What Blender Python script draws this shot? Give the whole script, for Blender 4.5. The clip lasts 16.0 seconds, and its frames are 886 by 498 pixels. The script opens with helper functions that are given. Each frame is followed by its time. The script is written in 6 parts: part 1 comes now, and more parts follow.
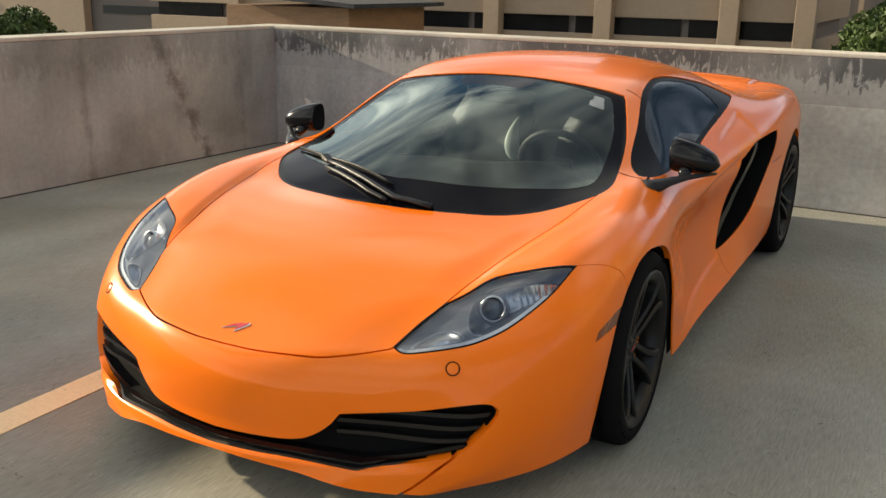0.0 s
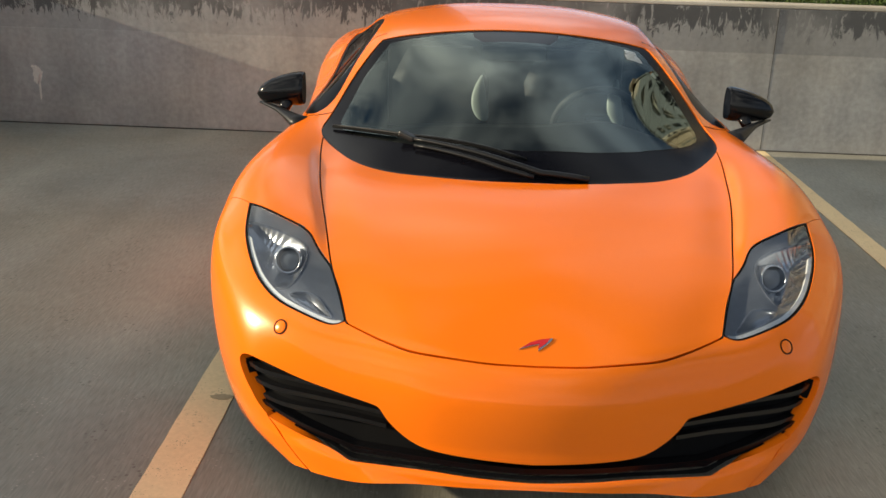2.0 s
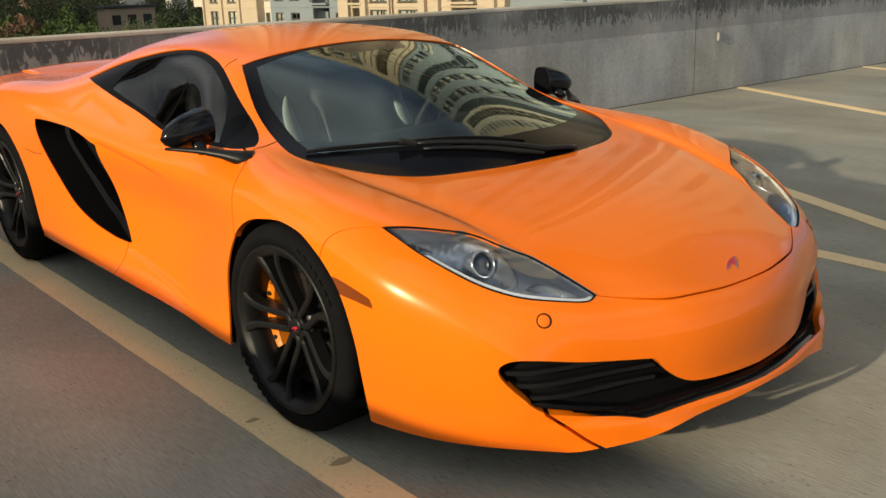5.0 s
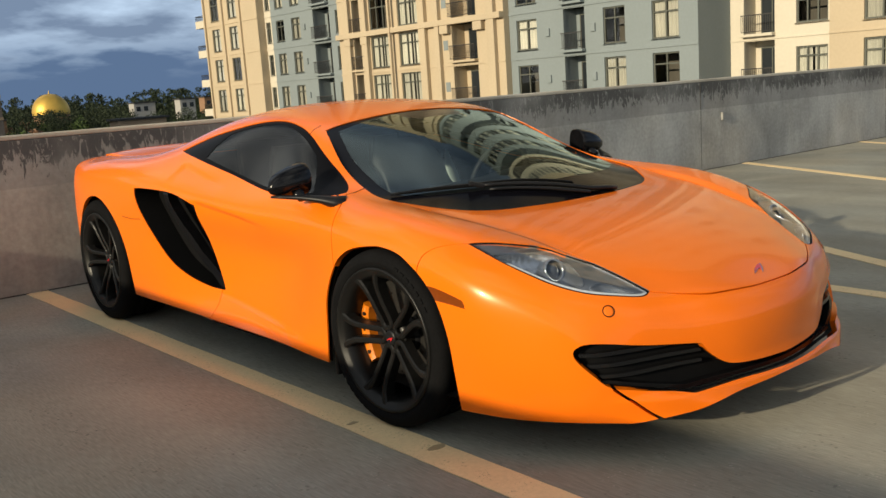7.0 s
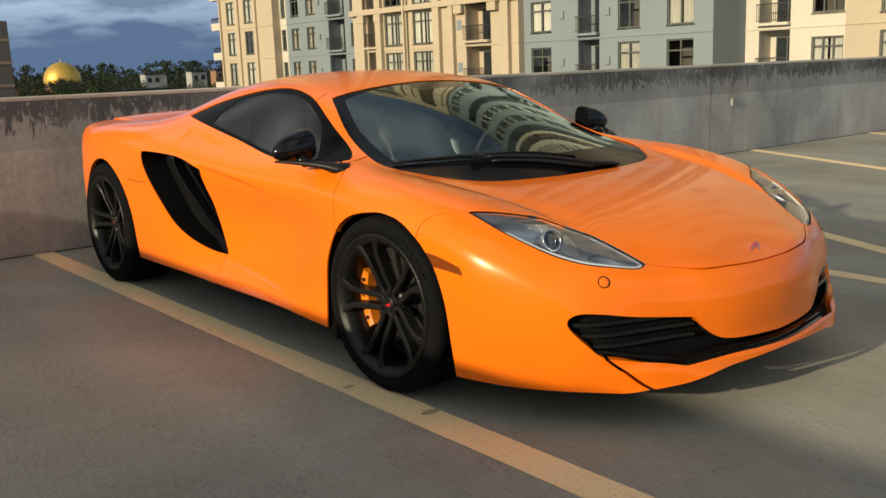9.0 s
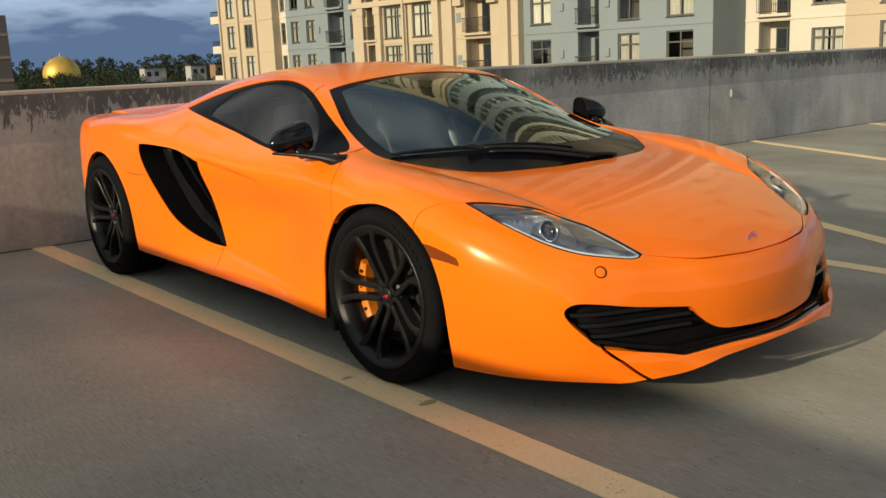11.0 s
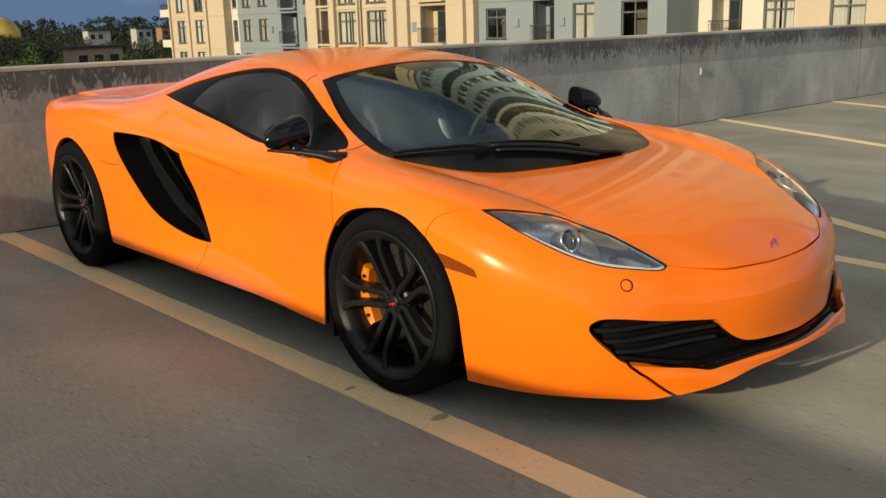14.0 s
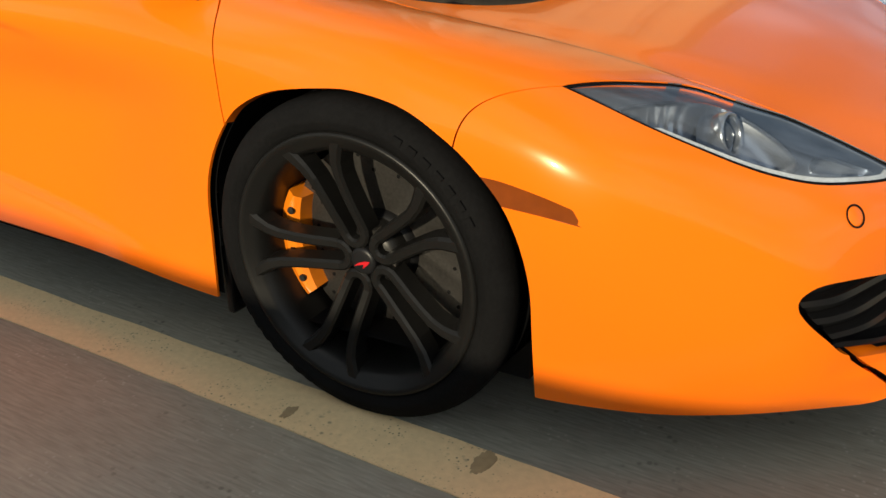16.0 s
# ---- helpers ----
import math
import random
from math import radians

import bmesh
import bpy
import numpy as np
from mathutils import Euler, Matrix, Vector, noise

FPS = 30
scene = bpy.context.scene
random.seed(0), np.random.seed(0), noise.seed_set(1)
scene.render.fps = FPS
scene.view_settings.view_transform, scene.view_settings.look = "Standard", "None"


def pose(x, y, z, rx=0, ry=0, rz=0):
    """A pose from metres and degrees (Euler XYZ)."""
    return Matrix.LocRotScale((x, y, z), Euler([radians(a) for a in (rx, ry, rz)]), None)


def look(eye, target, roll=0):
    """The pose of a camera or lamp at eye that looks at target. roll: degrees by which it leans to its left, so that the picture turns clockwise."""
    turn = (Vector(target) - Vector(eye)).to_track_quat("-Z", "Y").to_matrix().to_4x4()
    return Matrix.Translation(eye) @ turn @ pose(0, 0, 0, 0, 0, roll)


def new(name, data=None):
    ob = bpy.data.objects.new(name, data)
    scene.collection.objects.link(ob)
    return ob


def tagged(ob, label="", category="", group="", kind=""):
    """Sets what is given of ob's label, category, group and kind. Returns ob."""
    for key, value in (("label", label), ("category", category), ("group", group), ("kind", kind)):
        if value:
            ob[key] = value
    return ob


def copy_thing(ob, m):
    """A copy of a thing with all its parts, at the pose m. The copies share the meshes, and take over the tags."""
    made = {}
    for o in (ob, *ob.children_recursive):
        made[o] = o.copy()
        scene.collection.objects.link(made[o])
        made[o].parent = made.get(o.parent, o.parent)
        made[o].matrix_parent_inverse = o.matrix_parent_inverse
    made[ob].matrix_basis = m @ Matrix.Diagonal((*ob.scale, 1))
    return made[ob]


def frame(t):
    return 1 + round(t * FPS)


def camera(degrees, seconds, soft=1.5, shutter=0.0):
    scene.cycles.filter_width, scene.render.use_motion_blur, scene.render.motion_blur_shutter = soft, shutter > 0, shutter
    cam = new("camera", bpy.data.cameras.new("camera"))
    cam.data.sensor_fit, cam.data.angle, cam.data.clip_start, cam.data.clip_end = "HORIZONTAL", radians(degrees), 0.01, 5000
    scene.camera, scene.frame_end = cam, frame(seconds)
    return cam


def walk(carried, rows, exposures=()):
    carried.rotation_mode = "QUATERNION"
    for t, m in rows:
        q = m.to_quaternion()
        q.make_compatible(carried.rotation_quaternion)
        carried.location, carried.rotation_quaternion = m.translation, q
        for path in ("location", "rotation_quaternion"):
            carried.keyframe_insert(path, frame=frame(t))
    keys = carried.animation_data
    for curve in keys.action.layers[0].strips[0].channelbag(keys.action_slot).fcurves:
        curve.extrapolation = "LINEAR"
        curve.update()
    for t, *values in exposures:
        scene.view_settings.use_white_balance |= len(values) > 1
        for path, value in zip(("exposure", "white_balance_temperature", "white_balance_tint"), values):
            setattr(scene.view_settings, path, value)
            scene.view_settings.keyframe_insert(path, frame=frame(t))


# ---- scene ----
cam = camera(51.0, 16.0)
PATH = [
    (0, (1.682, -2.733, 1.456), (0.763, -1.046, 0.9), 1.0),
    (0.5, (1.207, -2.841, 1.442), (0.43, -1.087, 0.876), 0.2),
    (1, (0.748, -2.873, 1.426), (0.149, -1.055, 0.846), 0.8),
    (1.5, (0.265, -2.826, 1.432), (-0.072, -0.948, 0.834), 1.6),
    (2, (-0.197, -2.883, 1.422), (-0.227, -0.988, 0.784), 1.9),
    (2.5, (-0.597, -2.786, 1.396), (-0.336, -0.92, 0.727), 1.9),
    (3, (-1.054, -2.74, 1.428), (-0.527, -0.929, 0.763), 2.0),
    (3.5, (-1.436, -2.619, 1.424), (-0.681, -0.888, 0.765), 0.5),
    (3.7, (-1.565, -2.556, 1.444), (-0.709, -0.871, 0.789), -0.1),
    (5.8, (-2.442, -2.183, 1.224), (-1.162, -0.72, 0.757), -2.8),
    (6, (-2.494, -2.266, 1.224), (-1.244, -0.767, 0.788), -3.4),
    (6.5, (-2.681, -2.429, 1.22), (-1.432, -0.912, 0.848), -4.3),
    (7, (-2.738, -2.528, 1.182), (-1.483, -1.01, 0.835), -3.9),
    (7.5, (-2.738, -2.562, 1.153), (-1.484, -1.05, 0.777), -3.1),
    (8, (-2.746, -2.564, 1.145), (-1.496, -1.05, 0.763), -2.3),
    (10.5, (-2.747, -2.587, 1.141), (-1.52, -1.058, 0.746), -2.3),
    (11, (-2.74, -2.582, 1.136), (-1.506, -1.061, 0.735), -2.4),
    (11.5, (-2.735, -2.572, 1.134), (-1.499, -1.056, 0.717), -2.2),
    (12, (-2.773, -2.554, 1.163), (-1.534, -1.045, 0.726), -1.4),
    (12.5, (-2.786, -2.526, 1.186), (-1.528, -1.03, 0.762), -1.1),
    (13, (-2.795, -2.491, 1.185), (-1.523, -1.005, 0.766), -1.5),
    (13.5, (-2.818, -2.419, 1.219), (-1.533, -0.949, 0.783), -2.0),
    (14, (-2.775, -2.321, 1.239), (-1.473, -0.878, 0.766), -1.7),
    (14.5, (-2.564, -2.039, 1.246), (-1.25, -0.632, 0.705), -1.7),
    (15, (-2.424, -1.691, 1.225), (-1.053, -0.398, 0.553), -2.6),
    (15.5, (-2.311, -1.28, 1.16), (-0.848, -0.185, 0.348), -2.3),
    (16, (-2.101, -0.909, 1.072), (-0.576, 0.060, 0.215), -1.6),
]
EXPOSURES = [(0, .72, 7000, 6), (.5, .58, 7000, 6), (1.5, .48, 7000, 6), (2.5, .30, 6950, 6), (3.5, .19, 6950, 6), (6, -.09, 6800, 5), (14, -.06, 6850, 5), (16, -.04, 6750, 4)]
walk(cam, [(t, look(eye, target, roll)) for t, eye, target, roll in PATH], EXPOSURES)


# ---- sky, sun, exposure ----
SUN_FROM = Vector((-1.0, -0.08, 0.283)).normalized()
world = bpy.data.worlds.new("sky")
scene.world = world
world.use_nodes = True
wn, wl = world.node_tree.nodes, world.node_tree.links
sky = wn.new("ShaderNodeTexSky")
sky.sky_type, sky.sun_disc = "NISHITA", False
sky.sun_elevation = math.asin(SUN_FROM.z)
sky.sun_rotation = math.atan2(SUN_FROM.x, SUN_FROM.y)
sky.air_density, sky.dust_density, sky.ozone_density = 1.0, 0.3, 2.5
coords = wn.new("ShaderNodeTexCoord")
# the cloud lies in a flat sheet overhead, drawn together towards the horizon
squash, rise, sheet_of = wn.new("ShaderNodeVectorMath"), wn.new("ShaderNodeSeparateXYZ"), wn.new("ShaderNodeMath")
squash.operation = "DIVIDE"
sheet_of.operation = "MAXIMUM"
sheet_of.inputs[1].default_value = 0.0
lift = wn.new("ShaderNodeMath")
lift.operation, lift.inputs[1].default_value = "ADD", 0.22
wl.new(coords.outputs["Generated"], rise.inputs[0])
wl.new(rise.outputs["Z"], sheet_of.inputs[0])
wl.new(sheet_of.outputs[0], lift.inputs[0])
wl.new(lift.outputs[0], squash.inputs[1])
clouds = wn.new("ShaderNodeTexNoise")
clouds.inputs["Scale"].default_value, clouds.inputs["Detail"].default_value = 1.9, 7.0
clouds.inputs["Roughness"].default_value, clouds.inputs["Distortion"].default_value = 0.58, 0.4
cover = wn.new("ShaderNodeValToRGB")
cover.color_ramp.elements[0].position, cover.color_ramp.elements[1].position = 0.40, 0.60
billow = wn.new("ShaderNodeTexNoise")
billow.inputs["Scale"].default_value, billow.inputs["Detail"].default_value = 2.8, 6.0
tone = wn.new("ShaderNodeValToRGB")
tone.color_ramp.elements[0].position, tone.color_ramp.elements[1].position = 0.36, 0.68
tone.color_ramp.elements[0].color, tone.color_ramp.elements[1].color = (4.2, 4.5, 5.1, 1), (15.0, 14.8, 14.3, 1)
blend = wn.new("ShaderNodeMixRGB")
wl.new(coords.outputs["Generated"], squash.inputs[0])
wl.new(squash.outputs[0], clouds.inputs["Vector"])
wl.new(squash.outputs[0], billow.inputs["Vector"])
wl.new(clouds.outputs["Fac"], cover.inputs["Fac"])
wl.new(billow.outputs["Fac"], tone.inputs["Fac"])
low, most = wn.new("ShaderNodeMapRange"), wn.new("ShaderNodeMath")
low.inputs["From Min"].default_value, low.inputs["From Max"].default_value = 0.34, 0.10
most.operation = "MAXIMUM"
split = wn.new("ShaderNodeSeparateXYZ")
wl.new(coords.outputs["Generated"], split.inputs[0])
wl.new(split.outputs["Z"], low.inputs["Value"])
wl.new(low.outputs[0], most.inputs[0])
wl.new(cover.outputs["Color"], most.inputs[1])
wl.new(most.outputs[0], blend.inputs["Fac"])
wl.new(sky.outputs["Color"], blend.inputs["Color1"])
# the cloud is brightest towards the sun and leaden away from it
toward = wn.new("ShaderNodeVectorMath")
toward.operation = "DOT_PRODUCT"
toward.inputs[1].default_value = (-0.86, -0.28, 0.42)
lit = wn.new("ShaderNodeMapRange")
lit.inputs["From Min"].default_value, lit.inputs["From Max"].default_value = -0.75, 0.9
lit.inputs["To Min"].default_value, lit.inputs["To Max"].default_value = 1.15, 1.75
hue = wn.new("ShaderNodeValToRGB")
hue.color_ramp.elements[0].position, hue.color_ramp.elements[1].position = 0.28, 0.62
hue.color_ramp.elements[0].color, hue.color_ramp.elements[1].color = (0.60, 0.77, 1.06, 1), (1, 1, 1, 1)
tinted = wn.new("ShaderNodeVectorMath")
tinted.operation = "MULTIPLY"
shine = wn.new("ShaderNodeVectorMath")
shine.operation = "SCALE"
half_lit = wn.new("ShaderNodeMapRange")
half_lit.inputs["From Min"].default_value, half_lit.inputs["From Max"].default_value = -1.0, 1.0
wl.new(toward.outputs["Value"], half_lit.inputs["Value"])
wl.new(half_lit.outputs[0], hue.inputs["Fac"])
wl.new(tone.outputs["Color"], tinted.inputs[0])
wl.new(hue.outputs["Color"], tinted.inputs[1])
wl.new(coords.outputs["Generated"], toward.inputs[0])
wl.new(toward.outputs["Value"], lit.inputs["Value"])
wl.new(tinted.outputs[0], shine.inputs[0])
wl.new(lit.outputs[0], shine.inputs["Scale"])
wl.new(shine.outputs[0], blend.inputs["Color2"])
# a slate-blue rain bank lies low over the horizon away from the sun
height, ragged, bank_edge, away, bank, bank_mix = wn.new("ShaderNodeSeparateXYZ"), wn.new("ShaderNodeMath"), wn.new("ShaderNodeMapRange"), wn.new("ShaderNodeMapRange"), wn.new("ShaderNodeMath"), wn.new("ShaderNodeMixRGB")
wl.new(coords.outputs["Generated"], height.inputs[0])
ragged.operation, ragged.inputs[1].default_value = "MULTIPLY_ADD", -0.16
wl.new(billow.outputs["Fac"], ragged.inputs[0])
wl.new(height.outputs["Z"], ragged.inputs[2])
bank_edge.interpolation_type = "SMOOTHSTEP"
bank_edge.inputs["From Min"].default_value, bank_edge.inputs["From Max"].default_value = -0.005, -0.045
wl.new(ragged.outputs[0], bank_edge.inputs["Value"])
away.inputs["From Min"].default_value, away.inputs["From Max"].default_value = 0.15, -0.35
wl.new(toward.outputs["Value"], away.inputs["Value"])
bank.operation = "MULTIPLY"
wl.new(bank_edge.outputs[0], bank.inputs[0])
wl.new(away.outputs[0], bank.inputs[1])
wl.new(bank.outputs[0], bank_mix.inputs["Fac"])
wl.new(blend.outputs["Color"], bank_mix.inputs["Color1"])
bank_mix.inputs["Color2"].default_value = (1.75, 2.8, 5.1, 1)
wl.new(bank_mix.outputs["Color"], wn["Background"].inputs["Color"])
wn["Background"].inputs["Strength"].default_value = 0.066

sun = new("sun", bpy.data.lights.new("sun", "SUN"))
sun.data.energy, sun.data.angle, sun.data.color = 5.0, radians(0.9), (1.0, 0.86, 0.66)
sun.matrix_world = look((0, 0, 0), -SUN_FROM)


# ---- materials ----
def material(name, colour, rough=0.5, metal=0.0, coat=0.0, vary=0.15, grain=40.0, blotch=2.0, bump=0.0, stretch=(1, 1, 1), spec=0.5, random_tone=0.0, second=None):
    """A painted or plain surface: its colour drifts at two scales, towards second where one is given; bump is the relief in metres."""
    m = bpy.data.materials.new(name)
    m.use_nodes = True
    n, l = m.node_tree.nodes, m.node_tree.links
    b = n["Principled BSDF"]
    b.inputs["Roughness"].default_value, b.inputs["Metallic"].default_value = rough, metal
    b.inputs["Coat Weight"].default_value, b.inputs["Coat Roughness"].default_value = coat, 0.06
    b.inputs["Specular IOR Level"].default_value = spec
    tc, mp = n.new("ShaderNodeTexCoord"), n.new("ShaderNodeMapping")
    mp.inputs["Scale"].default_value = stretch
    l.new(tc.outputs["Object"], mp.inputs["Vector"])
    fine, wide = n.new("ShaderNodeTexNoise"), n.new("ShaderNodeTexNoise")
    fine.inputs["Scale"].default_value, fine.inputs["Detail"].default_value = grain, 6
    wide.inputs["Scale"].default_value, wide.inputs["Detail"].default_value = blotch, 4
    for t in (fine, wide):
        l.new(mp.outputs["Vector"], t.inputs["Vector"])
    both = n.new("ShaderNodeMath")
    both.operation = "ADD"
    l.new(fine.outputs["Fac"], both.inputs[0])
    l.new(wide.outputs["Fac"], both.inputs[1])
    span = n.new("ShaderNodeMapRange")
    span.inputs["From Min"].default_value, span.inputs["From Max"].default_value = 0.6, 1.4
    l.new(both.outputs[0], span.inputs["Value"])
    mix = n.new("ShaderNodeMixRGB")
    other = second or tuple(c * (1 - vary) for c in colour)
    top = colour if second else tuple(min(1, c * (1 + vary)) for c in colour)
    mix.inputs["Color1"].default_value, mix.inputs["Color2"].default_value = (*other, 1), (*top, 1)
    l.new(span.outputs[0], mix.inputs["Fac"])
    out = mix.outputs["Color"]
    if random_tone:
        info, amount, hsv = n.new("ShaderNodeObjectInfo"), n.new("ShaderNodeMapRange"), n.new("ShaderNodeHueSaturation")
        amount.inputs["To Min"].default_value, amount.inputs["To Max"].default_value = 1 - random_tone, 1 + random_tone
        l.new(info.outputs["Random"], amount.inputs["Value"])
        l.new(amount.outputs[0], hsv.inputs["Value"])
        l.new(out, hsv.inputs["Color"])
        out = hsv.outputs["Color"]
    l.new(out, b.inputs["Base Color"])
    if bump:
        relief = n.new("ShaderNodeBump")
        relief.inputs["Strength"].default_value, relief.inputs["Distance"].default_value = 0.6, bump
        l.new(both.outputs[0], relief.inputs["Height"])
        l.new(relief.outputs[0], b.inputs["Normal"])
    return m


def glass(name, tint, rough=0.0, ior=1.5, gain=1.0, sheen=(1, 1, 1)):
    """A pane: clear or tinted, with a mirror gloss that grows towards the edge of sight."""
    m = bpy.data.materials.new(name)
    m.use_nodes = True
    n, l = m.node_tree.nodes, m.node_tree.links
    n.remove(n["Principled BSDF"])
    clear, gloss, mix, fres = n.new("ShaderNodeBsdfTransparent"), n.new("ShaderNodeBsdfGlossy"), n.new("ShaderNodeMixShader"), n.new("ShaderNodeFresnel")
    clear.inputs["Color"].default_value = (*tint, 1)
    gloss.inputs["Roughness"].default_value, gloss.inputs["Color"].default_value = rough, (*sheen, 1)
    fres.inputs["IOR"].default_value = ior
    more = n.new("ShaderNodeMath")
    more.operation, more.use_clamp = "MULTIPLY", True
    more.inputs[1].default_value = gain
    l.new(fres.outputs[0], more.inputs[0])
    l.new(more.outputs[0], mix.inputs["Fac"])
    l.new(clear.outputs[0], mix.inputs[1])
    l.new(gloss.outputs[0], mix.inputs[2])
    l.new(mix.outputs[0], n["Material Output"].inputs["Surface"])
    return m


def node_chain(m):
    return m.node_tree.nodes, m.node_tree.links, m.node_tree.nodes["Principled BSDF"]


def concrete(name, colour, stain, cap=None, cool=(0.96, 0.99, 1.03), relief=0.003, runs_at=(), vary=0.13, grain=26, lichen=0.72, clouding=0.58, band=0.0, stretch=(1, 1, 1)):
    """Cast concrete: mottled, with dark rain streaks that hang from the top edge at height cap, where one is given."""
    m = material(name, colour, rough=0.88, vary=vary, grain=grain, blotch=1.7, bump=relief, spec=0.25, stretch=stretch)
    n, l, b = node_chain(m)
    base = b.inputs["Base Color"].links[0].from_socket
    tc = n.new("ShaderNodeTexCoord")
    # cloudy patches
    patch, ramp, mul = n.new("ShaderNodeTexNoise"), n.new("ShaderNodeValToRGB"), n.new("ShaderNodeMixRGB")
    patch.inputs["Scale"].default_value, patch.inputs["Detail"].default_value, patch.inputs["Distortion"].default_value = 0.9, 9, 0.8
    ramp.color_ramp.elements[0].position, ramp.color_ramp.elements[1].position = 0.34, 0.62
    ramp.color_ramp.elements[0].color = (clouding, clouding * 1.01, clouding * 1.01, 1)
    l.new(tc.outputs["Object"], patch.inputs["Vector"])
    l.new(patch.outputs["Fac"], ramp.inputs["Fac"])
    mul.blend_type, mul.inputs["Fac"].default_value = "MULTIPLY", 0.8
    l.new(base, mul.inputs["Color1"])
    l.new(ramp.outputs["Color"], mul.inputs["Color2"])
    out = mul.outputs["Color"]
    # broad drift between a cooler and a warmer grey
    drift, dr, dm = n.new("ShaderNodeTexNoise"), n.new("ShaderNodeValToRGB"), n.new("ShaderNodeMixRGB")
    drift.inputs["Scale"].default_value, drift.inputs["Detail"].default_value = 0.55, 6
    dr.color_ramp.elements[0].position, dr.color_ramp.elements[1].position = 0.40, 0.60
    dr.color_ramp.elements[0].color, dr.color_ramp.elements[1].color = (*cool, 1), (1.03, 1.0, 0.95, 1)
    l.new(tc.outputs["Object"], drift.inputs["Vector"])
    l.new(drift.outputs["Fac"], dr.inputs["Fac"])
    dm.blend_type, dm.inputs["Fac"].default_value = "MULTIPLY", 1.0
    l.new(out, dm.inputs["Color1"])
    l.new(dr.outputs["Color"], dm.inputs["Color2"])
    out = dm.outputs["Color"]
    # soft brown water runs: each leans along the wall from its head (y at the top) by lean for a metre of fall
    for y_top, lean, half, deep in runs_at:
        sep, line, gap, wob = n.new("ShaderNodeSeparateXYZ"), n.new("ShaderNodeMath"), n.new("ShaderNodeMath"), n.new("ShaderNodeTexNoise")
        wide, mask, tint = n.new("ShaderNodeMath"), n.new("ShaderNodeMapRange"), n.new("ShaderNodeMixRGB")
        wob.inputs["Scale"].default_value, wob.inputs["Detail"].default_value, wob.inputs["Roughness"].default_value = 7.0, 8, 0.7
        l.new(tc.outputs["Object"], sep.inputs[0])
        l.new(tc.outputs["Object"], wob.inputs["Vector"])
        line.operation, line.inputs[1].default_value = "MULTIPLY_ADD", lean
        l.new(sep.outputs["Z"], line.inputs[0])
        l.new(sep.outputs["Y"], line.inputs[2])
        gap.operation, gap.inputs[1].default_value = "SUBTRACT", y_top + lean
        l.new(line.outputs[0], gap.inputs[0])
        size = n.new("ShaderNodeMath")
        size.operation = "ABSOLUTE"
        l.new(gap.outputs[0], size.inputs[0])
        wide.operation, wide.inputs[1].default_value = "MULTIPLY_ADD", 6 * half
        l.new(wob.outputs["Fac"], wide.inputs[0])
        l.new(size.outputs[0], wide.inputs[2])
        mask.inputs["From Min"].default_value, mask.inputs["From Max"].default_value = 3.9 * half, 2.7 * half
        mask.inputs["To Max"].default_value = deep
        l.new(wide.outputs[0], mask.inputs["Value"])
        l.new(mask.outputs[0], tint.inputs["Fac"])
        l.new(out, tint.inputs["Color1"])
        tint.inputs["Color2"].default_value = (0.14, 0.12, 0.10, 1)
        out = tint.outputs["Color"]
    if cap:
        # long faint runs over the whole height
        mp, runs, rr, rm = n.new("ShaderNodeMapping"), n.new("ShaderNodeTexNoise"), n.new("ShaderNodeValToRGB"), n.new("ShaderNodeMixRGB")
        mp.inputs["Scale"].default_value = (2.6, 2.6, 0.5)
        runs.inputs["Scale"].default_value, runs.inputs["Detail"].default_value, runs.inputs["Roughness"].default_value = 1.6, 6, 0.65
        rr.color_ramp.elements[0].position, rr.color_ramp.elements[1].position = 0.35, 0.6
        rr.color_ramp.elements[0].color = (0.62, 0.61, 0.6, 1)
        rm.blend_type, rm.inputs["Fac"].default_value = "MULTIPLY", 0.4
        l.new(tc.outputs["Object"], mp.inputs["Vector"])
        l.new(mp.outputs["Vector"], runs.inputs["Vector"])
        l.new(runs.outputs["Fac"], rr.inputs["Fac"])
        l.new(out, rm.inputs["Color1"])
        l.new(rr.outputs["Color"], rm.inputs["Color2"])
        if band:
            # the upper lift is darker with old damp, thinning out towards the corner
            up, reach, wet, both_ways = n.new("ShaderNodeSeparateXYZ"), n.new("ShaderNodeMapRange"), n.new("ShaderNodeMapRange"), n.new("ShaderNodeMath")
            l.new(tc.outputs["Object"], up.inputs[0])
            reach.inputs["From Min"].default_value, reach.inputs["From Max"].default_value = 0.699, 0.704
            l.new(up.outputs["Z"], reach.inputs["Value"])
            wet.inputs["From Min"].default_value, wet.inputs["From Max"].default_value, wet.inputs["To Min"].default_value, wet.inputs["To Max"].default_value = 0.5, 5.0, 0.15, band
            l.new(up.outputs["X"], wet.inputs["Value"])
            both_ways.operation = "MULTIPLY"
            l.new(reach.outputs[0], both_ways.inputs[0])
            l.new(wet.outputs[0], both_ways.inputs[1])
            damp = n.new("ShaderNodeMixRGB")
            damp.inputs["Color2"].default_value = (0.15, 0.15, 0.15, 1)
            l.new(both_ways.outputs[0], damp.inputs["Fac"])
            l.new(rm.outputs["Color"], damp.inputs["Color1"])
            rm = damp
        # ragged black lichen hanging from the coping
        sep, fall = n.new("ShaderNodeSeparateXYZ"), n.new("ShaderNodeMapRange")
        l.new(tc.outputs["Object"], sep.inputs[0])
        l.new(sep.outputs["Z"], fall.inputs["Value"])
        fall.inputs["From Min"].default_value, fall.inputs["From Max"].default_value = cap - 0.38, cap - 0.12
        mp2, drip = n.new("ShaderNodeMapping"), n.new("ShaderNodeTexNoise")
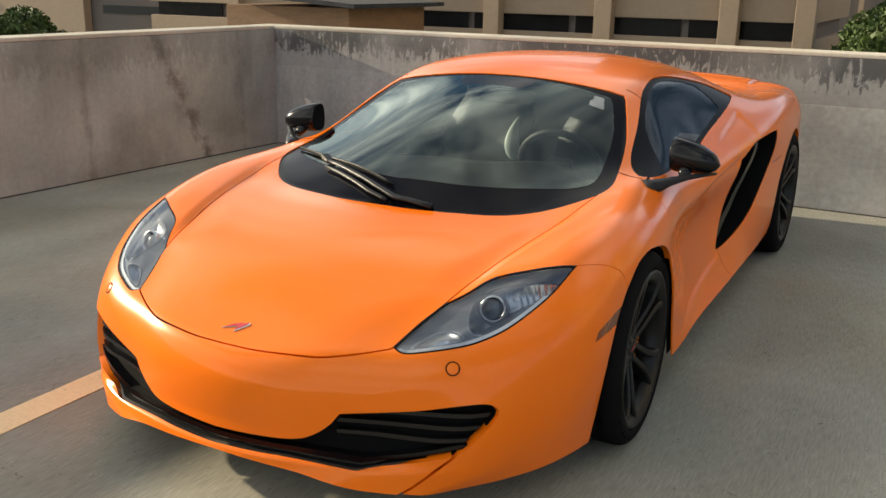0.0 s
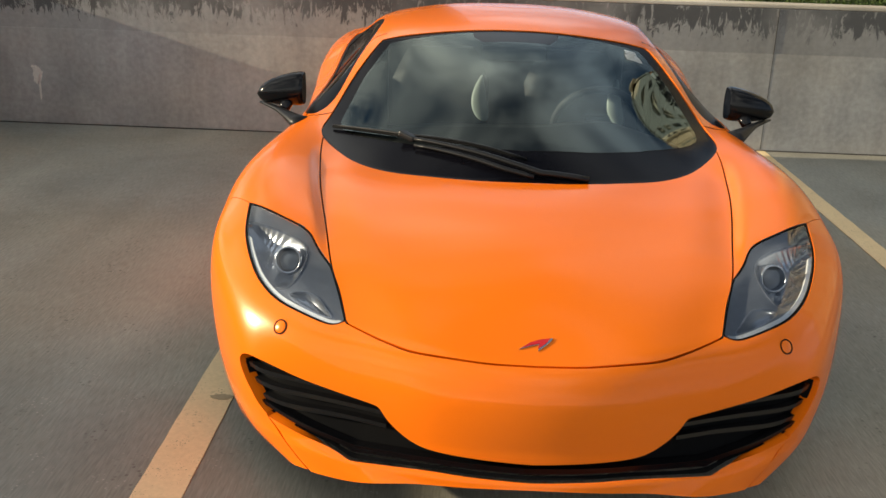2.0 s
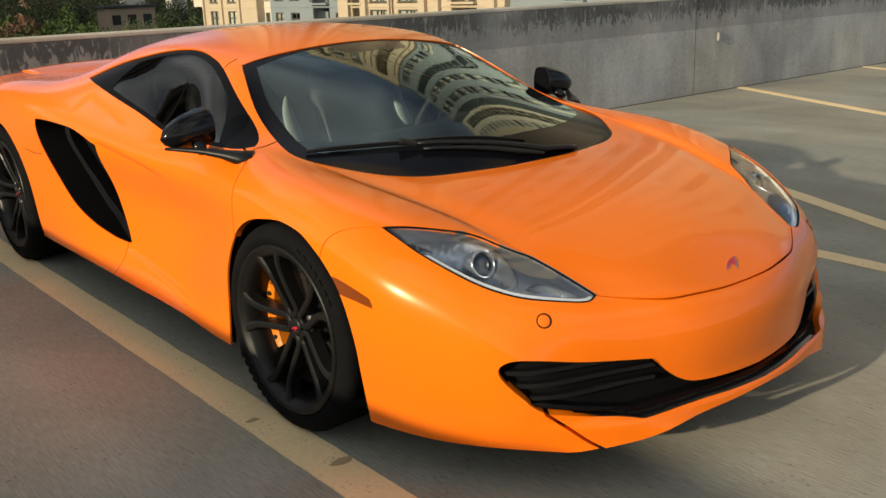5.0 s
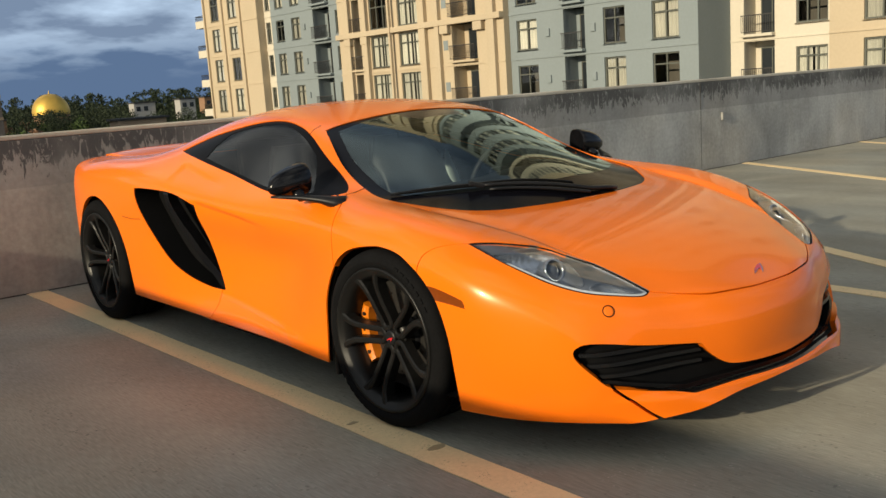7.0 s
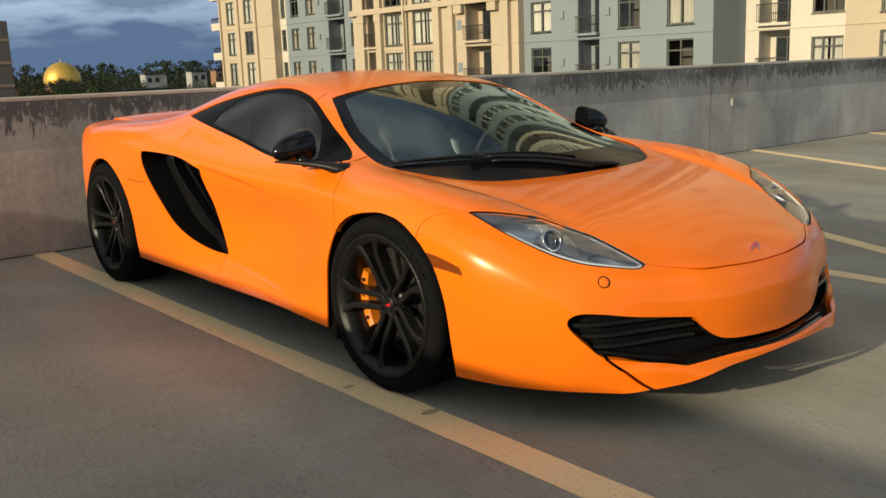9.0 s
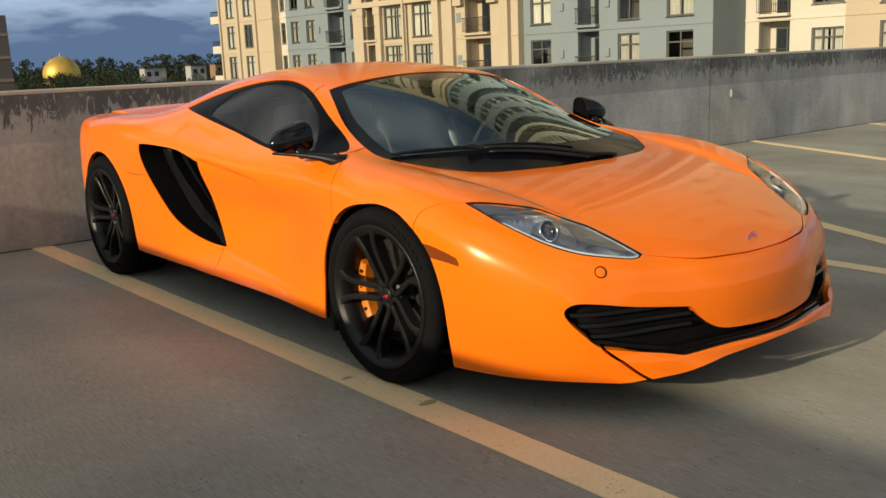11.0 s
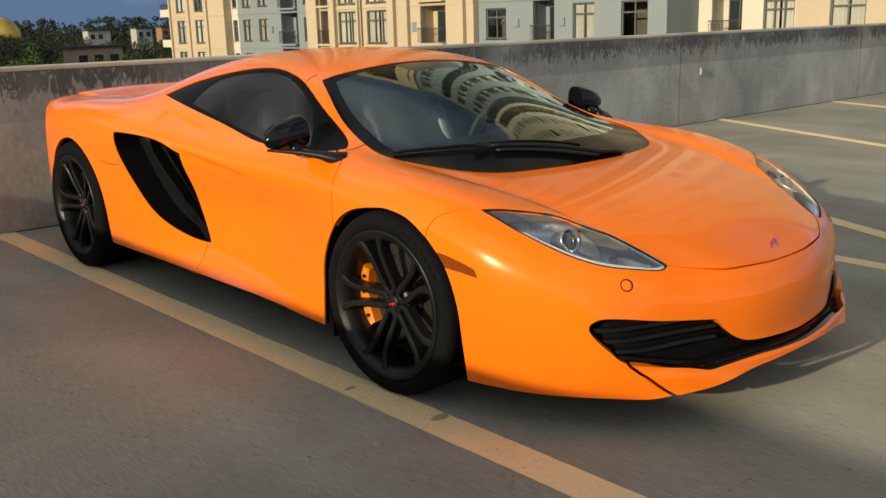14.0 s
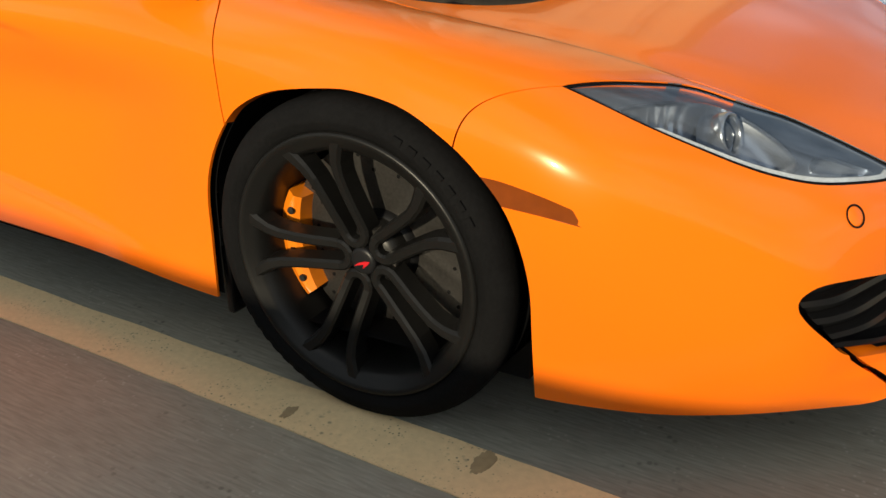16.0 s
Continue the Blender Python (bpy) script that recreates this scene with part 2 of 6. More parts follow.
        mp2.inputs["Scale"].default_value = (13.0, 13.0, 4.2)
        drip.inputs["Scale"].default_value, drip.inputs["Detail"].default_value, drip.inputs["Roughness"].default_value, drip.inputs["Distortion"].default_value = 1.5, 9, 0.72, 1.2
        l.new(tc.outputs["Object"], mp2.inputs["Vector"])
        l.new(mp2.outputs["Vector"], drip.inputs["Vector"])
        add, edge, dark = n.new("ShaderNodeMath"), n.new("ShaderNodeValToRGB"), n.new("ShaderNodeMixRGB")
        add.operation = "MULTIPLY_ADD"
        l.new(fall.outputs[0], add.inputs[0])
        add.inputs[1].default_value = 0.32
        l.new(drip.outputs["Fac"], add.inputs[2])
        edge.color_ramp.elements[0].position, edge.color_ramp.elements[1].position = 0.71, 0.77
        l.new(add.outputs[0], edge.inputs["Fac"])
        scale = n.new("ShaderNodeMath")
        scale.operation, scale.inputs[1].default_value = "MULTIPLY", lichen
        # it grows in clusters along the wall
        where, some, gate = n.new("ShaderNodeTexNoise"), n.new("ShaderNodeMapRange"), n.new("ShaderNodeMath")
        where.inputs["Scale"].default_value, where.inputs["Detail"].default_value = 1.3, 5
        some.inputs["From Min"].default_value, some.inputs["From Max"].default_value, some.inputs["To Min"].default_value = 0.34, 0.52, 0.3
        l.new(tc.outputs["Object"], where.inputs["Vector"])
        l.new(where.outputs["Fac"], some.inputs["Value"])
        gate.operation = "MULTIPLY"
        l.new(some.outputs[0], gate.inputs[0])
        l.new(edge.outputs["Color"], gate.inputs[1])
        l.new(gate.outputs[0], scale.inputs[0])
        l.new(scale.outputs[0], dark.inputs["Fac"])
        l.new(rm.outputs["Color"], dark.inputs["Color1"])
        dark.inputs["Color2"].default_value = (*stain, 1)
        out = dark.outputs["Color"]
    l.new(out, b.inputs["Base Color"])
    return m


def speckled(m, size, amount, tone):
    """Scatters small pale or dark specks over a surface."""
    n, l, b = node_chain(m)
    base = b.inputs["Base Color"].links[0].from_socket
    tc, cells, cut, mix = n.new("ShaderNodeTexCoord"), n.new("ShaderNodeTexVoronoi"), n.new("ShaderNodeMapRange"), n.new("ShaderNodeMixRGB")
    drift, gate = n.new("ShaderNodeTexNoise"), n.new("ShaderNodeMath")
    cells.inputs["Scale"].default_value, drift.inputs["Scale"].default_value = size, size * 0.13
    drift.inputs["Detail"].default_value = 5
    cut.inputs["From Min"].default_value, cut.inputs["From Max"].default_value = 0.26, 0.12
    l.new(tc.outputs["Object"], cells.inputs["Vector"])
    l.new(tc.outputs["Object"], drift.inputs["Vector"])
    l.new(cells.outputs["Distance"], cut.inputs["Value"])
    gate.operation = "MULTIPLY"
    span = n.new("ShaderNodeMapRange")
    span.inputs["From Min"].default_value, span.inputs["From Max"].default_value = 0.50, 0.68
    span.inputs["To Max"].default_value = amount
    l.new(drift.outputs["Fac"], span.inputs["Value"])
    l.new(cut.outputs[0], gate.inputs[0])
    l.new(span.outputs[0], gate.inputs[1])
    l.new(gate.outputs[0], mix.inputs["Fac"])
    l.new(base, mix.inputs["Color1"])
    mix.inputs["Color2"].default_value = (*tone, 1)
    l.new(mix.outputs["Color"], b.inputs["Base Color"])


M_PAINT = material("orange_paint", (0.90, 0.174, 0.007), rough=0.25, coat=0.40, vary=0.03, grain=900, blotch=1.2, spec=0.27)
M_PAINT.node_tree.nodes["Principled BSDF"].inputs["Coat IOR"].default_value = 1.42
M_PAINT.node_tree.nodes["Principled BSDF"].inputs["Coat Roughness"].default_value = 0.04
M_PAINT.node_tree.nodes["Principled BSDF"].inputs["Specular Tint"].default_value = (1.0, 0.84, 0.62, 1)
M_BLACK = material("gloss_black", (0.005, 0.005, 0.006), rough=0.16, spec=0.28, vary=0.2)
M_SLAT = material("worn_gloss_black", (0.008, 0.008, 0.009), rough=0.22, spec=0.36, vary=0.3, grain=60)
M_BORDER = material("black_glass_border", (0.004, 0.004, 0.006), rough=0.16, spec=0.07, vary=0.2)
M_FRIT = material("black_printed_glass", (0.004, 0.004, 0.005), rough=0.3, spec=0.04, vary=0.2)
M_SATIN = material("satin_black", (0.008, 0.008, 0.009), rough=0.40, vary=0.3, grain=120, spec=0.28)
M_DARK = material("dark_plastic", (0.005, 0.005, 0.0055), rough=0.75, vary=0.3, grain=90, spec=0.08)
M_RUBBER = material("tyre_rubber", (0.007, 0.007, 0.0075), rough=0.85, spec=0.05, vary=0.35, grain=140, blotch=8, bump=0.0008)
M_WHEEL = material("dark_wheel_metal", (0.0085, 0.0082, 0.008), rough=0.36, metal=0.1, spec=0.28, vary=0.2, grain=200)
M_STEEL = material("brake_steel", (0.085, 0.08, 0.075), rough=0.42, metal=0.9, vary=0.3, grain=160, blotch=14)
M_CALIPER = material("orange_caliper", (0.80, 0.21, 0.01), rough=0.35, coat=0.4, vary=0.08)
M_CHROME = material("lamp_chrome", (0.55, 0.57, 0.60), rough=0.22, metal=0.9, vary=0.1)
M_LAMP = material("lamp_housing", (0.20, 0.225, 0.27), rough=0.30, metal=0.5, vary=0.12, grain=60)
M_BOWL = material("satin_reflector", (0.42, 0.45, 0.50), rough=0.26, metal=0.85, vary=0.08, grain=60)
M_GUIDE = material("milky_light_guide", (0.62, 0.65, 0.68), rough=0.25, vary=0.35, grain=260, spec=0.5)
M_PROJECTOR = material("smoky_lens", (0.10, 0.115, 0.14), rough=0.12, coat=0.6, vary=0.1)
M_AMBER = material("amber_lens", (0.19, 0.040, 0.004), rough=0.10, coat=0.8, vary=0.2)
M_RED = material("red_enamel", (0.55, 0.012, 0.02), rough=0.2, coat=0.8, vary=0.05)
M_SEAT = material("dark_leather", (0.018, 0.018, 0.02), rough=0.55, vary=0.3, bump=0.001)
M_PALE = material("pale_leather", (0.46, 0.52, 0.48), rough=0.5, vary=0.12)
M_GLASS = glass("windscreen_glass", (0.44, 0.52, 0.54), ior=1.42, gain=1.5, sheen=(0.88, 1.0, 0.95))
M_SIDEGLASS = glass("side_glass", (0.22, 0.25, 0.26), ior=1.48, gain=0.68)
M_LENS = glass("lamp_cover", (0.84, 0.88, 0.93), ior=1.6, gain=1.2)
M_MIRROR = material("mirror_glass", (0.75, 0.8, 0.85), rough=0.02, metal=1.0, vary=0.02)
M_BAR = material("pale_print", (0.72, 0.75, 0.76), rough=0.5, vary=0.08)
M_FLOOR = concrete("deck_concrete", (0.318, 0.304, 0.255), (0.05, 0.05, 0.05), cool=(0.94, 0.98, 1.02), vary=0.32, grain=150, clouding=0.72, stretch=(1, .10, 1), relief=0.002)
M_WALL = concrete("wall_concrete", (0.42, 0.412, 0.392), (0.07, 0.07, 0.07), cap=1.06, clouding=0.6, band=0.40, lichen=0.9, vary=0.22)
M_WALL_SIDE = concrete("shaded_wall_concrete", (0.415, 0.425, 0.385), (0.12, 0.115, 0.11), cap=1.00, clouding=0.46, lichen=0.3, runs_at=((-1.37, .50, .105, .8), (-2.06, .02, .05, .4), (-0.47, .03, .05, .35)))
M_COPING = concrete("coping_concrete", (0.55, 0.50, 0.42), (0.1, 0.1, 0.1))
M_LINE = material("worn_line_paint", (0.80, 0.61, 0.345), rough=0.72, vary=0.1, grain=70, blotch=3, bump=0.002)
speckled(M_FLOOR, 60, 0.7, (0.46, 0.43, 0.37))
speckled(M_FLOOR, 38, 0.7, (0.09, 0.08, 0.07))
speckled(M_LINE, 95, 0.95, (0.09, 0.08, 0.06))
speckled(M_LINE, 130, 0.8, (0.13, 0.11, 0.08))
speckled(M_LINE, 48, 0.75, (0.20, 0.16, 0.10))


# ---- building helpers ----
def mesh_of(name, bm, materials, smooth=False):
    me = bpy.data.meshes.new(name)
    bm.to_mesh(me)
    bm.free()
    for m in materials if isinstance(materials, (list, tuple)) else [materials]:
        me.materials.append(m)
    if smooth:
        me.shade_smooth()
    return me


def part(name, bm, mat, parent=None, label="", smooth=False, at=None):
    """Links a bmesh as one mesh object, under a thing or a part where one is given."""
    ob = new(name, mesh_of(name, bm, mat, smooth))
    ob.parent = parent
    if at is not None:
        ob.matrix_basis = at
    return tagged(ob, label)


def box(bm, x0, x1, y0, y1, z0, z1, bevel=0.0):
    """A block between two corners, its edges rounded by bevel."""
    made = bmesh.ops.create_cube(bm, size=1.0)["verts"]
    for v in made:
        v.co = ((x0 + x1) / 2 + v.co.x * (x1 - x0), (y0 + y1) / 2 + v.co.y * (y1 - y0), (z0 + z1) / 2 + v.co.z * (z1 - z0))
    if bevel:
        edges = list({e for v in made for e in v.link_edges})
        bmesh.ops.bevel(bm, geom=edges, offset=bevel, segments=2, affect="EDGES", profile=0.6)
    return bm


def block(*corners, bevel=0.0):
    return box(bmesh.new(), *corners, bevel=bevel)


def lathe(profile, steps=48, axis="x"):
    """A turned body: profile of (radius, along) round the x axis."""
    bm = bmesh.new()
    rings = []
    for k in range(steps):
        a = 2 * math.pi * k / steps
        rings.append([bm.verts.new((s, r * math.cos(a), r * math.sin(a))) for r, s in profile])
    for k in range(steps):
        a, b = rings[k], rings[(k + 1) % steps]
        for i in range(len(profile) - 1):
            bm.faces.new((a[i], a[i + 1], b[i + 1], b[i]))
    bmesh.ops.remove_doubles(bm, verts=bm.verts, dist=1e-5)
    bmesh.ops.recalc_face_normals(bm, faces=bm.faces)
    return bm


def tube(points, radius, sides=8, flat=1.0):
    """A bent rod through the points; radius may be one number or one for each point; flat squashes it upwards."""
    bm = bmesh.new()
    pts = [Vector(p) for p in points]
    radii = radius if isinstance(radius, (list, tuple)) else [radius] * len(pts)
    rings = []
    for k, p in enumerate(pts):
        way = (pts[min(k + 1, len(pts) - 1)] - pts[max(k - 1, 0)]).normalized()
        side = way.cross(Vector((0, 0, 1)))
        side = side.normalized() if side.length > 1e-3 else Vector((1, 0, 0))
        up = side.cross(way).normalized()
        rings.append([bm.verts.new(p + radii[k] * (math.cos(a) * side + flat * math.sin(a) * up)) for a in (2 * math.pi * i / sides for i in range(sides))])
    for a, b in zip(rings, rings[1:]):
        for i in range(sides):
            bm.faces.new((a[i], a[(i + 1) % sides], b[(i + 1) % sides], b[i]))
    bm.faces.new(rings[0][::-1])
    bm.faces.new(rings[-1])
    bmesh.ops.recalc_face_normals(bm, faces=bm.faces)
    return bm


# ---- the roof deck of the car park ----
def structure(name, bm, mat, label, category, at=None):
    ob = part(name, bm, mat, None, label, at=at)
    return tagged(ob, label, category, kind="structure")


WALL_TOP = 1.045
CORNER = (-3.70, 3.955)
BACK_TURN, SIDE_TURN = -0.7, -2.6      # degrees by which the two parapets leave the axes

structure("floor", block(-4.9, 34, -26, 5.2, -0.35, 0), M_FLOOR, "weathered grey concrete roof deck of a car park", "floor")
back = pose(CORNER[0], CORNER[1], 0, 0, 0, BACK_TURN)
side = pose(CORNER[0], CORNER[1], 0, 0, 0, SIDE_TURN)
structure("wall_back", block(-0.25, 37.5, 0, 0.24, -0.3, WALL_TOP - 0.03, bevel=0.006), M_WALL, "rain-streaked grey concrete parapet with black lichen stains", "wall", back)
structure("wall_side", block(-0.24, 0, -29.5, -0.002, -0.3, WALL_TOP - 0.03, bevel=0.006), M_WALL_SIDE, "stained grey concrete parapet in the shade", "wall", side)
structure("coping_back", block(-0.26, 37.5, -0.002, 0.25, WALL_TOP - 0.029, WALL_TOP, bevel=0.008), M_COPING, "pale worn concrete top edge of the parapet", "coping", back)
structure("coping_side", block(-0.25, 0.002, -29.5, -0.01, WALL_TOP - 0.029, WALL_TOP, bevel=0.008), M_COPING, "pale worn concrete top edge of the parapet", "coping", side)
structure("wall_far", block(-4.9, 34.3, -26.25, -26.0, -0.3, WALL_TOP, bevel=0.006), M_WALL, "grey concrete parapet across the deck", "wall")
structure("wall_end", block(34.05, 34.3, -26.0, 3.3, -0.3, WALL_TOP, bevel=0.006), M_WALL, "grey concrete parapet at the end of the deck", "wall")

# bay lines: one straight on each side of the car, slanted ones beyond
def bay_line(foot, toe, width=0.112):
    a, b = Vector((*foot, 0)), Vector((*toe, 0))
    way = (b - a).normalized()
    across = Vector((-way.y, way.x, 0))
    bm = bmesh.new()
    steps = int((b - a).length / 0.06)
    rails = []
    for k in range(steps + 1):
        p = a + way * (b - a).length * k / steps
        wob = [0.004 * noise.noise((p.x * 9 + s * 31, p.y * 9, 3.1)) for s in (0, 1)]
        rails.append([bm.verts.new(p + across * (s * (width / 2) + w) + Vector((0, 0, z))) for s, w, z in ((-1, wob[0], 0.0005), (-1, wob[0], 0.004), (1, wob[1], 0.004), (1, wob[1], 0.0005))])
    for p, q in zip(rails, rails[1:]):
        for i in range(3):
            bm.faces.new((p[i], p[i + 1], q[i + 1], q[i]))
    bm.faces.new(rails[0][::-1])
    bm.faces.new(rails[-1])
    bmesh.ops.recalc_face_normals(bm, faces=bm.faces)
    ob = structure("bay_line", bm, M_LINE, "worn yellow bay line painted on the concrete deck", "line")
    tagged(ob, group="bay lines")


bay_line((-0.955, 3.93), (-0.965, -1.9), 0.135)
bay_line((1.975, 3.90), (1.80, -1.0))
for k in range(7):
    bay_line((4.5 + 2.87 * k, 3.85 - 0.035 * k), (2.0 + 2.87 * k, -1.2))

# the lower lift of the back parapet stands a little proud; a dark gap runs along the feet of both
structure("wall_back_foot", block(0.01, 37.4, -0.004, -0.0005, 0.0, 0.70, bevel=0.0008), M_WALL, "smoother lower face of the grey concrete parapet", "wall", back)
M_GAP = material("dark_joint", (0.05, 0.045, 0.04), rough=0.95, vary=0.4, grain=30, blotch=3)
structure("joint_back", block(0.01, 37.4, -0.022, -0.006, 0.0005, 0.006), M_GAP, "dirt-filled joint at the foot of the parapet", "joint", back)
structure("joint_side", block(0.001, 0.018, -29.4, -0.03, 0.0005, 0.006), M_GAP, "dirt-filled joint at the foot of the parapet", "joint", side)

for k in range(1, 8):
    structure("joint_upright", block(1.2 + 4.5 * k, 1.2035 + 4.5 * k, -0.0055, -0.0005, 0.01, WALL_TOP - .03), M_GAP, "thin upright joint in the concrete parapet", "joint", back)


def blotch(name, centre, size, mat, label, seed=1, at=None, run=0.0):
    """A thin stain with a ragged outline, on a wall (x, z) or on the floor (x, y); run draws it out downwards."""
    bm = bmesh.new()
    pts = []
    for k in range(48):
        a = 2 * math.pi * k / 48
        r = 1 + .35 * noise.noise((math.cos(a) * 2.2, math.sin(a) * 2.2, seed * 3.7)) + .22 * noise.noise((math.cos(a) * 7, math.sin(a) * 7, seed * 1.3))
        u, v = r * math.cos(a) * size[0], r * math.sin(a) * size[1]
        if v < 0 and run:
            v *= 1 + run * (abs(noise.noise((u * 40, seed, 0))) ** .5)
        pts.append((u, v))
    low = [bm.verts.new((centre[0] + u, centre[1] + v, 0)) for u, v in pts]
    top = [bm.verts.new((centre[0] + u * .985, centre[1] + v * .985, .0012)) for u, v in pts]
    bm.faces.new(top)
    for k in range(48):
        bm.faces.new((low[k], low[(k + 1) % 48], top[(k + 1) % 48], top[k]))
    bmesh.ops.recalc_face_normals(bm, faces=bm.faces)
    ob = part(name, bm, mat, None, label, at=at)
    return tagged(ob, label, "stain", kind="structure")


M_SPLASH = material("white_splash", (0.62, 0.60, 0.55), rough=0.8, vary=0.15, grain=60)
M_OIL = material("oil_spot", (0.30, 0.225, 0.125), rough=0.6, vary=0.3, grain=60, second=(0.46, 0.345, 0.195))
face_back = back @ pose(0, -0.0055, 0, 90)
blotch("white_splash", (.36, .37), (.035, .05), M_SPLASH, "white splash dried on the concrete parapet", seed=3, at=face_back, run=1.5)
blotch("white_splash", (.37, .27), (.009, .10), M_SPLASH, "thin white run below a dried splash", seed=5, at=face_back)
blotch("white_splash", (.33, .42), (.012, .012), M_SPLASH, "small white splash on the concrete parapet", seed=6, at=face_back)
blotch("oil_spot", (-.931, -.237), (.036, .018), M_OIL, "dark oil spot on the yellow bay line", seed=11, at=pose(0, 0, .0045))
blotch("oil_spot", (-.985, .17), (.022, .012), M_OIL, "faint oil spot on the yellow bay line", seed=12, at=pose(0, 0, .0045))
blotch("white_splash", (-.97, 3.925), (.085, .03), M_SPLASH, "pale crumbs at the end of the bay line", seed=14, at=pose(0, 0, .0048))

# weep spout in the back parapet
spout = part("drain_spout", block(10.60, 10.645, -.03, -.002, .555, .64, bevel=.006), M_WALL, None, "small grey drain box on the concrete parapet", at=back)
tagged(spout, "small grey drain box on the concrete parapet", "drain")
part("spout_lip", block(10.597, 10.648, -.034, -.003, .64, .645, bevel=.002), M_WALL, spout)


# ---- beyond the parapet: the ground far below, buildings, woods ----
GROUND = -11.5
M_EARTH = material("far_ground", (0.10, 0.12, 0.055), rough=0.9, vary=0.3, grain=0.4, blotch=0.02, second=(0.17, 0.15, 0.12))
M_TAN = material("tan_render", (0.47, 0.385, 0.272), rough=0.85, vary=0.06, grain=6, blotch=0.25, spec=0.2)
M_CREAM = material("cream_render", (0.56, 0.51, 0.415), rough=0.85, vary=0.06, grain=6, blotch=0.25, spec=0.2)
M_GREY = material("blue_grey_render", (0.212, 0.245, 0.255), rough=0.85, vary=0.06, grain=6, blotch=0.25, spec=0.2)
M_FRAME = material("dark_window_frame", (0.085, 0.09, 0.075), rough=0.5, vary=0.1)
M_PANE = material("dark_pane", (0.02, 0.024, 0.028), rough=0.06, vary=0.1, spec=0.4, random_tone=0.4)
M_CURTAIN = material("pale_curtain", (0.50, 0.485, 0.43), rough=0.85, vary=0.22, grain=5, blotch=1.0, stretch=(1, 6, .2), random_tone=0.25)
M_RAIL = material("balcony_metal", (0.045, 0.042, 0.04), rough=0.5, metal=0.4, vary=0.1)
M_OFFICE = material("brown_concrete", (0.30, 0.225, 0.16), rough=0.85, vary=0.1, grain=3, blotch=0.2)
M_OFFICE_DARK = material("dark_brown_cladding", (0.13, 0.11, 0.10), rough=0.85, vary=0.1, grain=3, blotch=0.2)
M_BRICK = material("brown_brick", (0.26, 0.15, 0.085), rough=0.85, vary=0.25, grain=4, blotch=0.7, stretch=(1, 1, 5))
M_ROOF = material("dark_roof", (0.035, 0.036, 0.04), rough=0.9, vary=0.2, grain=2)
M_WHITE = material("white_render", (0.36, 0.35, 0.33), rough=0.8, vary=0.08)
M_GOLD = material("gold_leaf", (0.66, 0.42, 0.09), rough=0.48, metal=0.75, vary=0.15, grain=0.5, blotch=0.1)
M_LEAF = material("green_leaves", (0.05, 0.08, 0.018), rough=0.6, vary=0.45, grain=1.2, blotch=0.25, spec=0.3)
M_PINE = material("dark_needles", (0.026, 0.036, 0.018), rough=0.7, vary=0.4, grain=0.3, blotch=0.03, spec=0.2)
M_RUST = material("rusty_leaves", (0.14, 0.07, 0.035), rough=0.7, vary=0.4, grain=0.3, blotch=0.03)
M_BARK = material("bark", (0.10, 0.075, 0.055), rough=0.9, vary=0.3, grain=12)

tagged(part("ground", block(-2500, 2500, -2500, 2500, GROUND - 1, GROUND), M_EARTH), "grassy ground far below the deck", "ground", kind="structure")


def pierced(wide, high, holes, depth=0.25):
    """A wall in the y-z plane facing -x, with rectangular holes (y0, y1, z0, z1) and their reveals."""
    bm = bmesh.new()
    ys = sorted({0, wide, *[h[0] for h in holes], *[h[1] for h in holes]})
    zs = sorted({0, high, *[h[2] for h in holes], *[h[3] for h in holes]})
    for y0, y1 in zip(ys, ys[1:]):
        for z0, z1 in zip(zs, zs[1:]):
            ym, zm = (y0 + y1) / 2, (z0 + z1) / 2
            if not any(h[0] < ym < h[1] and h[2] < zm < h[3] for h in holes):
                bm.faces.new([bm.verts.new((0, y, z)) for y, z in ((y0, z0), (y0, z1), (y1, z1), (y1, z0))])
    for y0, y1, z0, z1 in holes:
        ring = ((y0, z0), (y1, z0), (y1, z1), (y0, z1))
        for (a, b), (c, d) in zip(ring, ring[1:] + ring[:1]):
            bm.faces.new([bm.verts.new(p) for p in ((0, a, b), (0, c, d), (depth, c, d), (depth, a, b))])
    # sides and back
    for y in (0, wide):
        bm.faces.new([bm.verts.new(p) for p in ((0, y, 0), (9, y, 0), (9, y, high), (0, y, high))])
    bm.faces.new([bm.verts.new(p) for p in ((0, 0, high), (9, 0, high), (9, wide, high), (0, wide, high))])
    bm.faces.new([bm.verts.new(p) for p in ((9, 0, 0), (9, wide, 0), (9, wide, high), (9, 0, high))])
    bmesh.ops.remove_doubles(bm, verts=bm.verts, dist=1e-4)
    bmesh.ops.recalc_face_normals(bm, faces=bm.faces)
    return bm


def shared(name, mesh, parent, at, label=""):
    ob = new(name, mesh)
    ob.parent = parent
    ob.matrix_basis = at
    return tagged(ob, label)


WINDOW_MESHES = {}


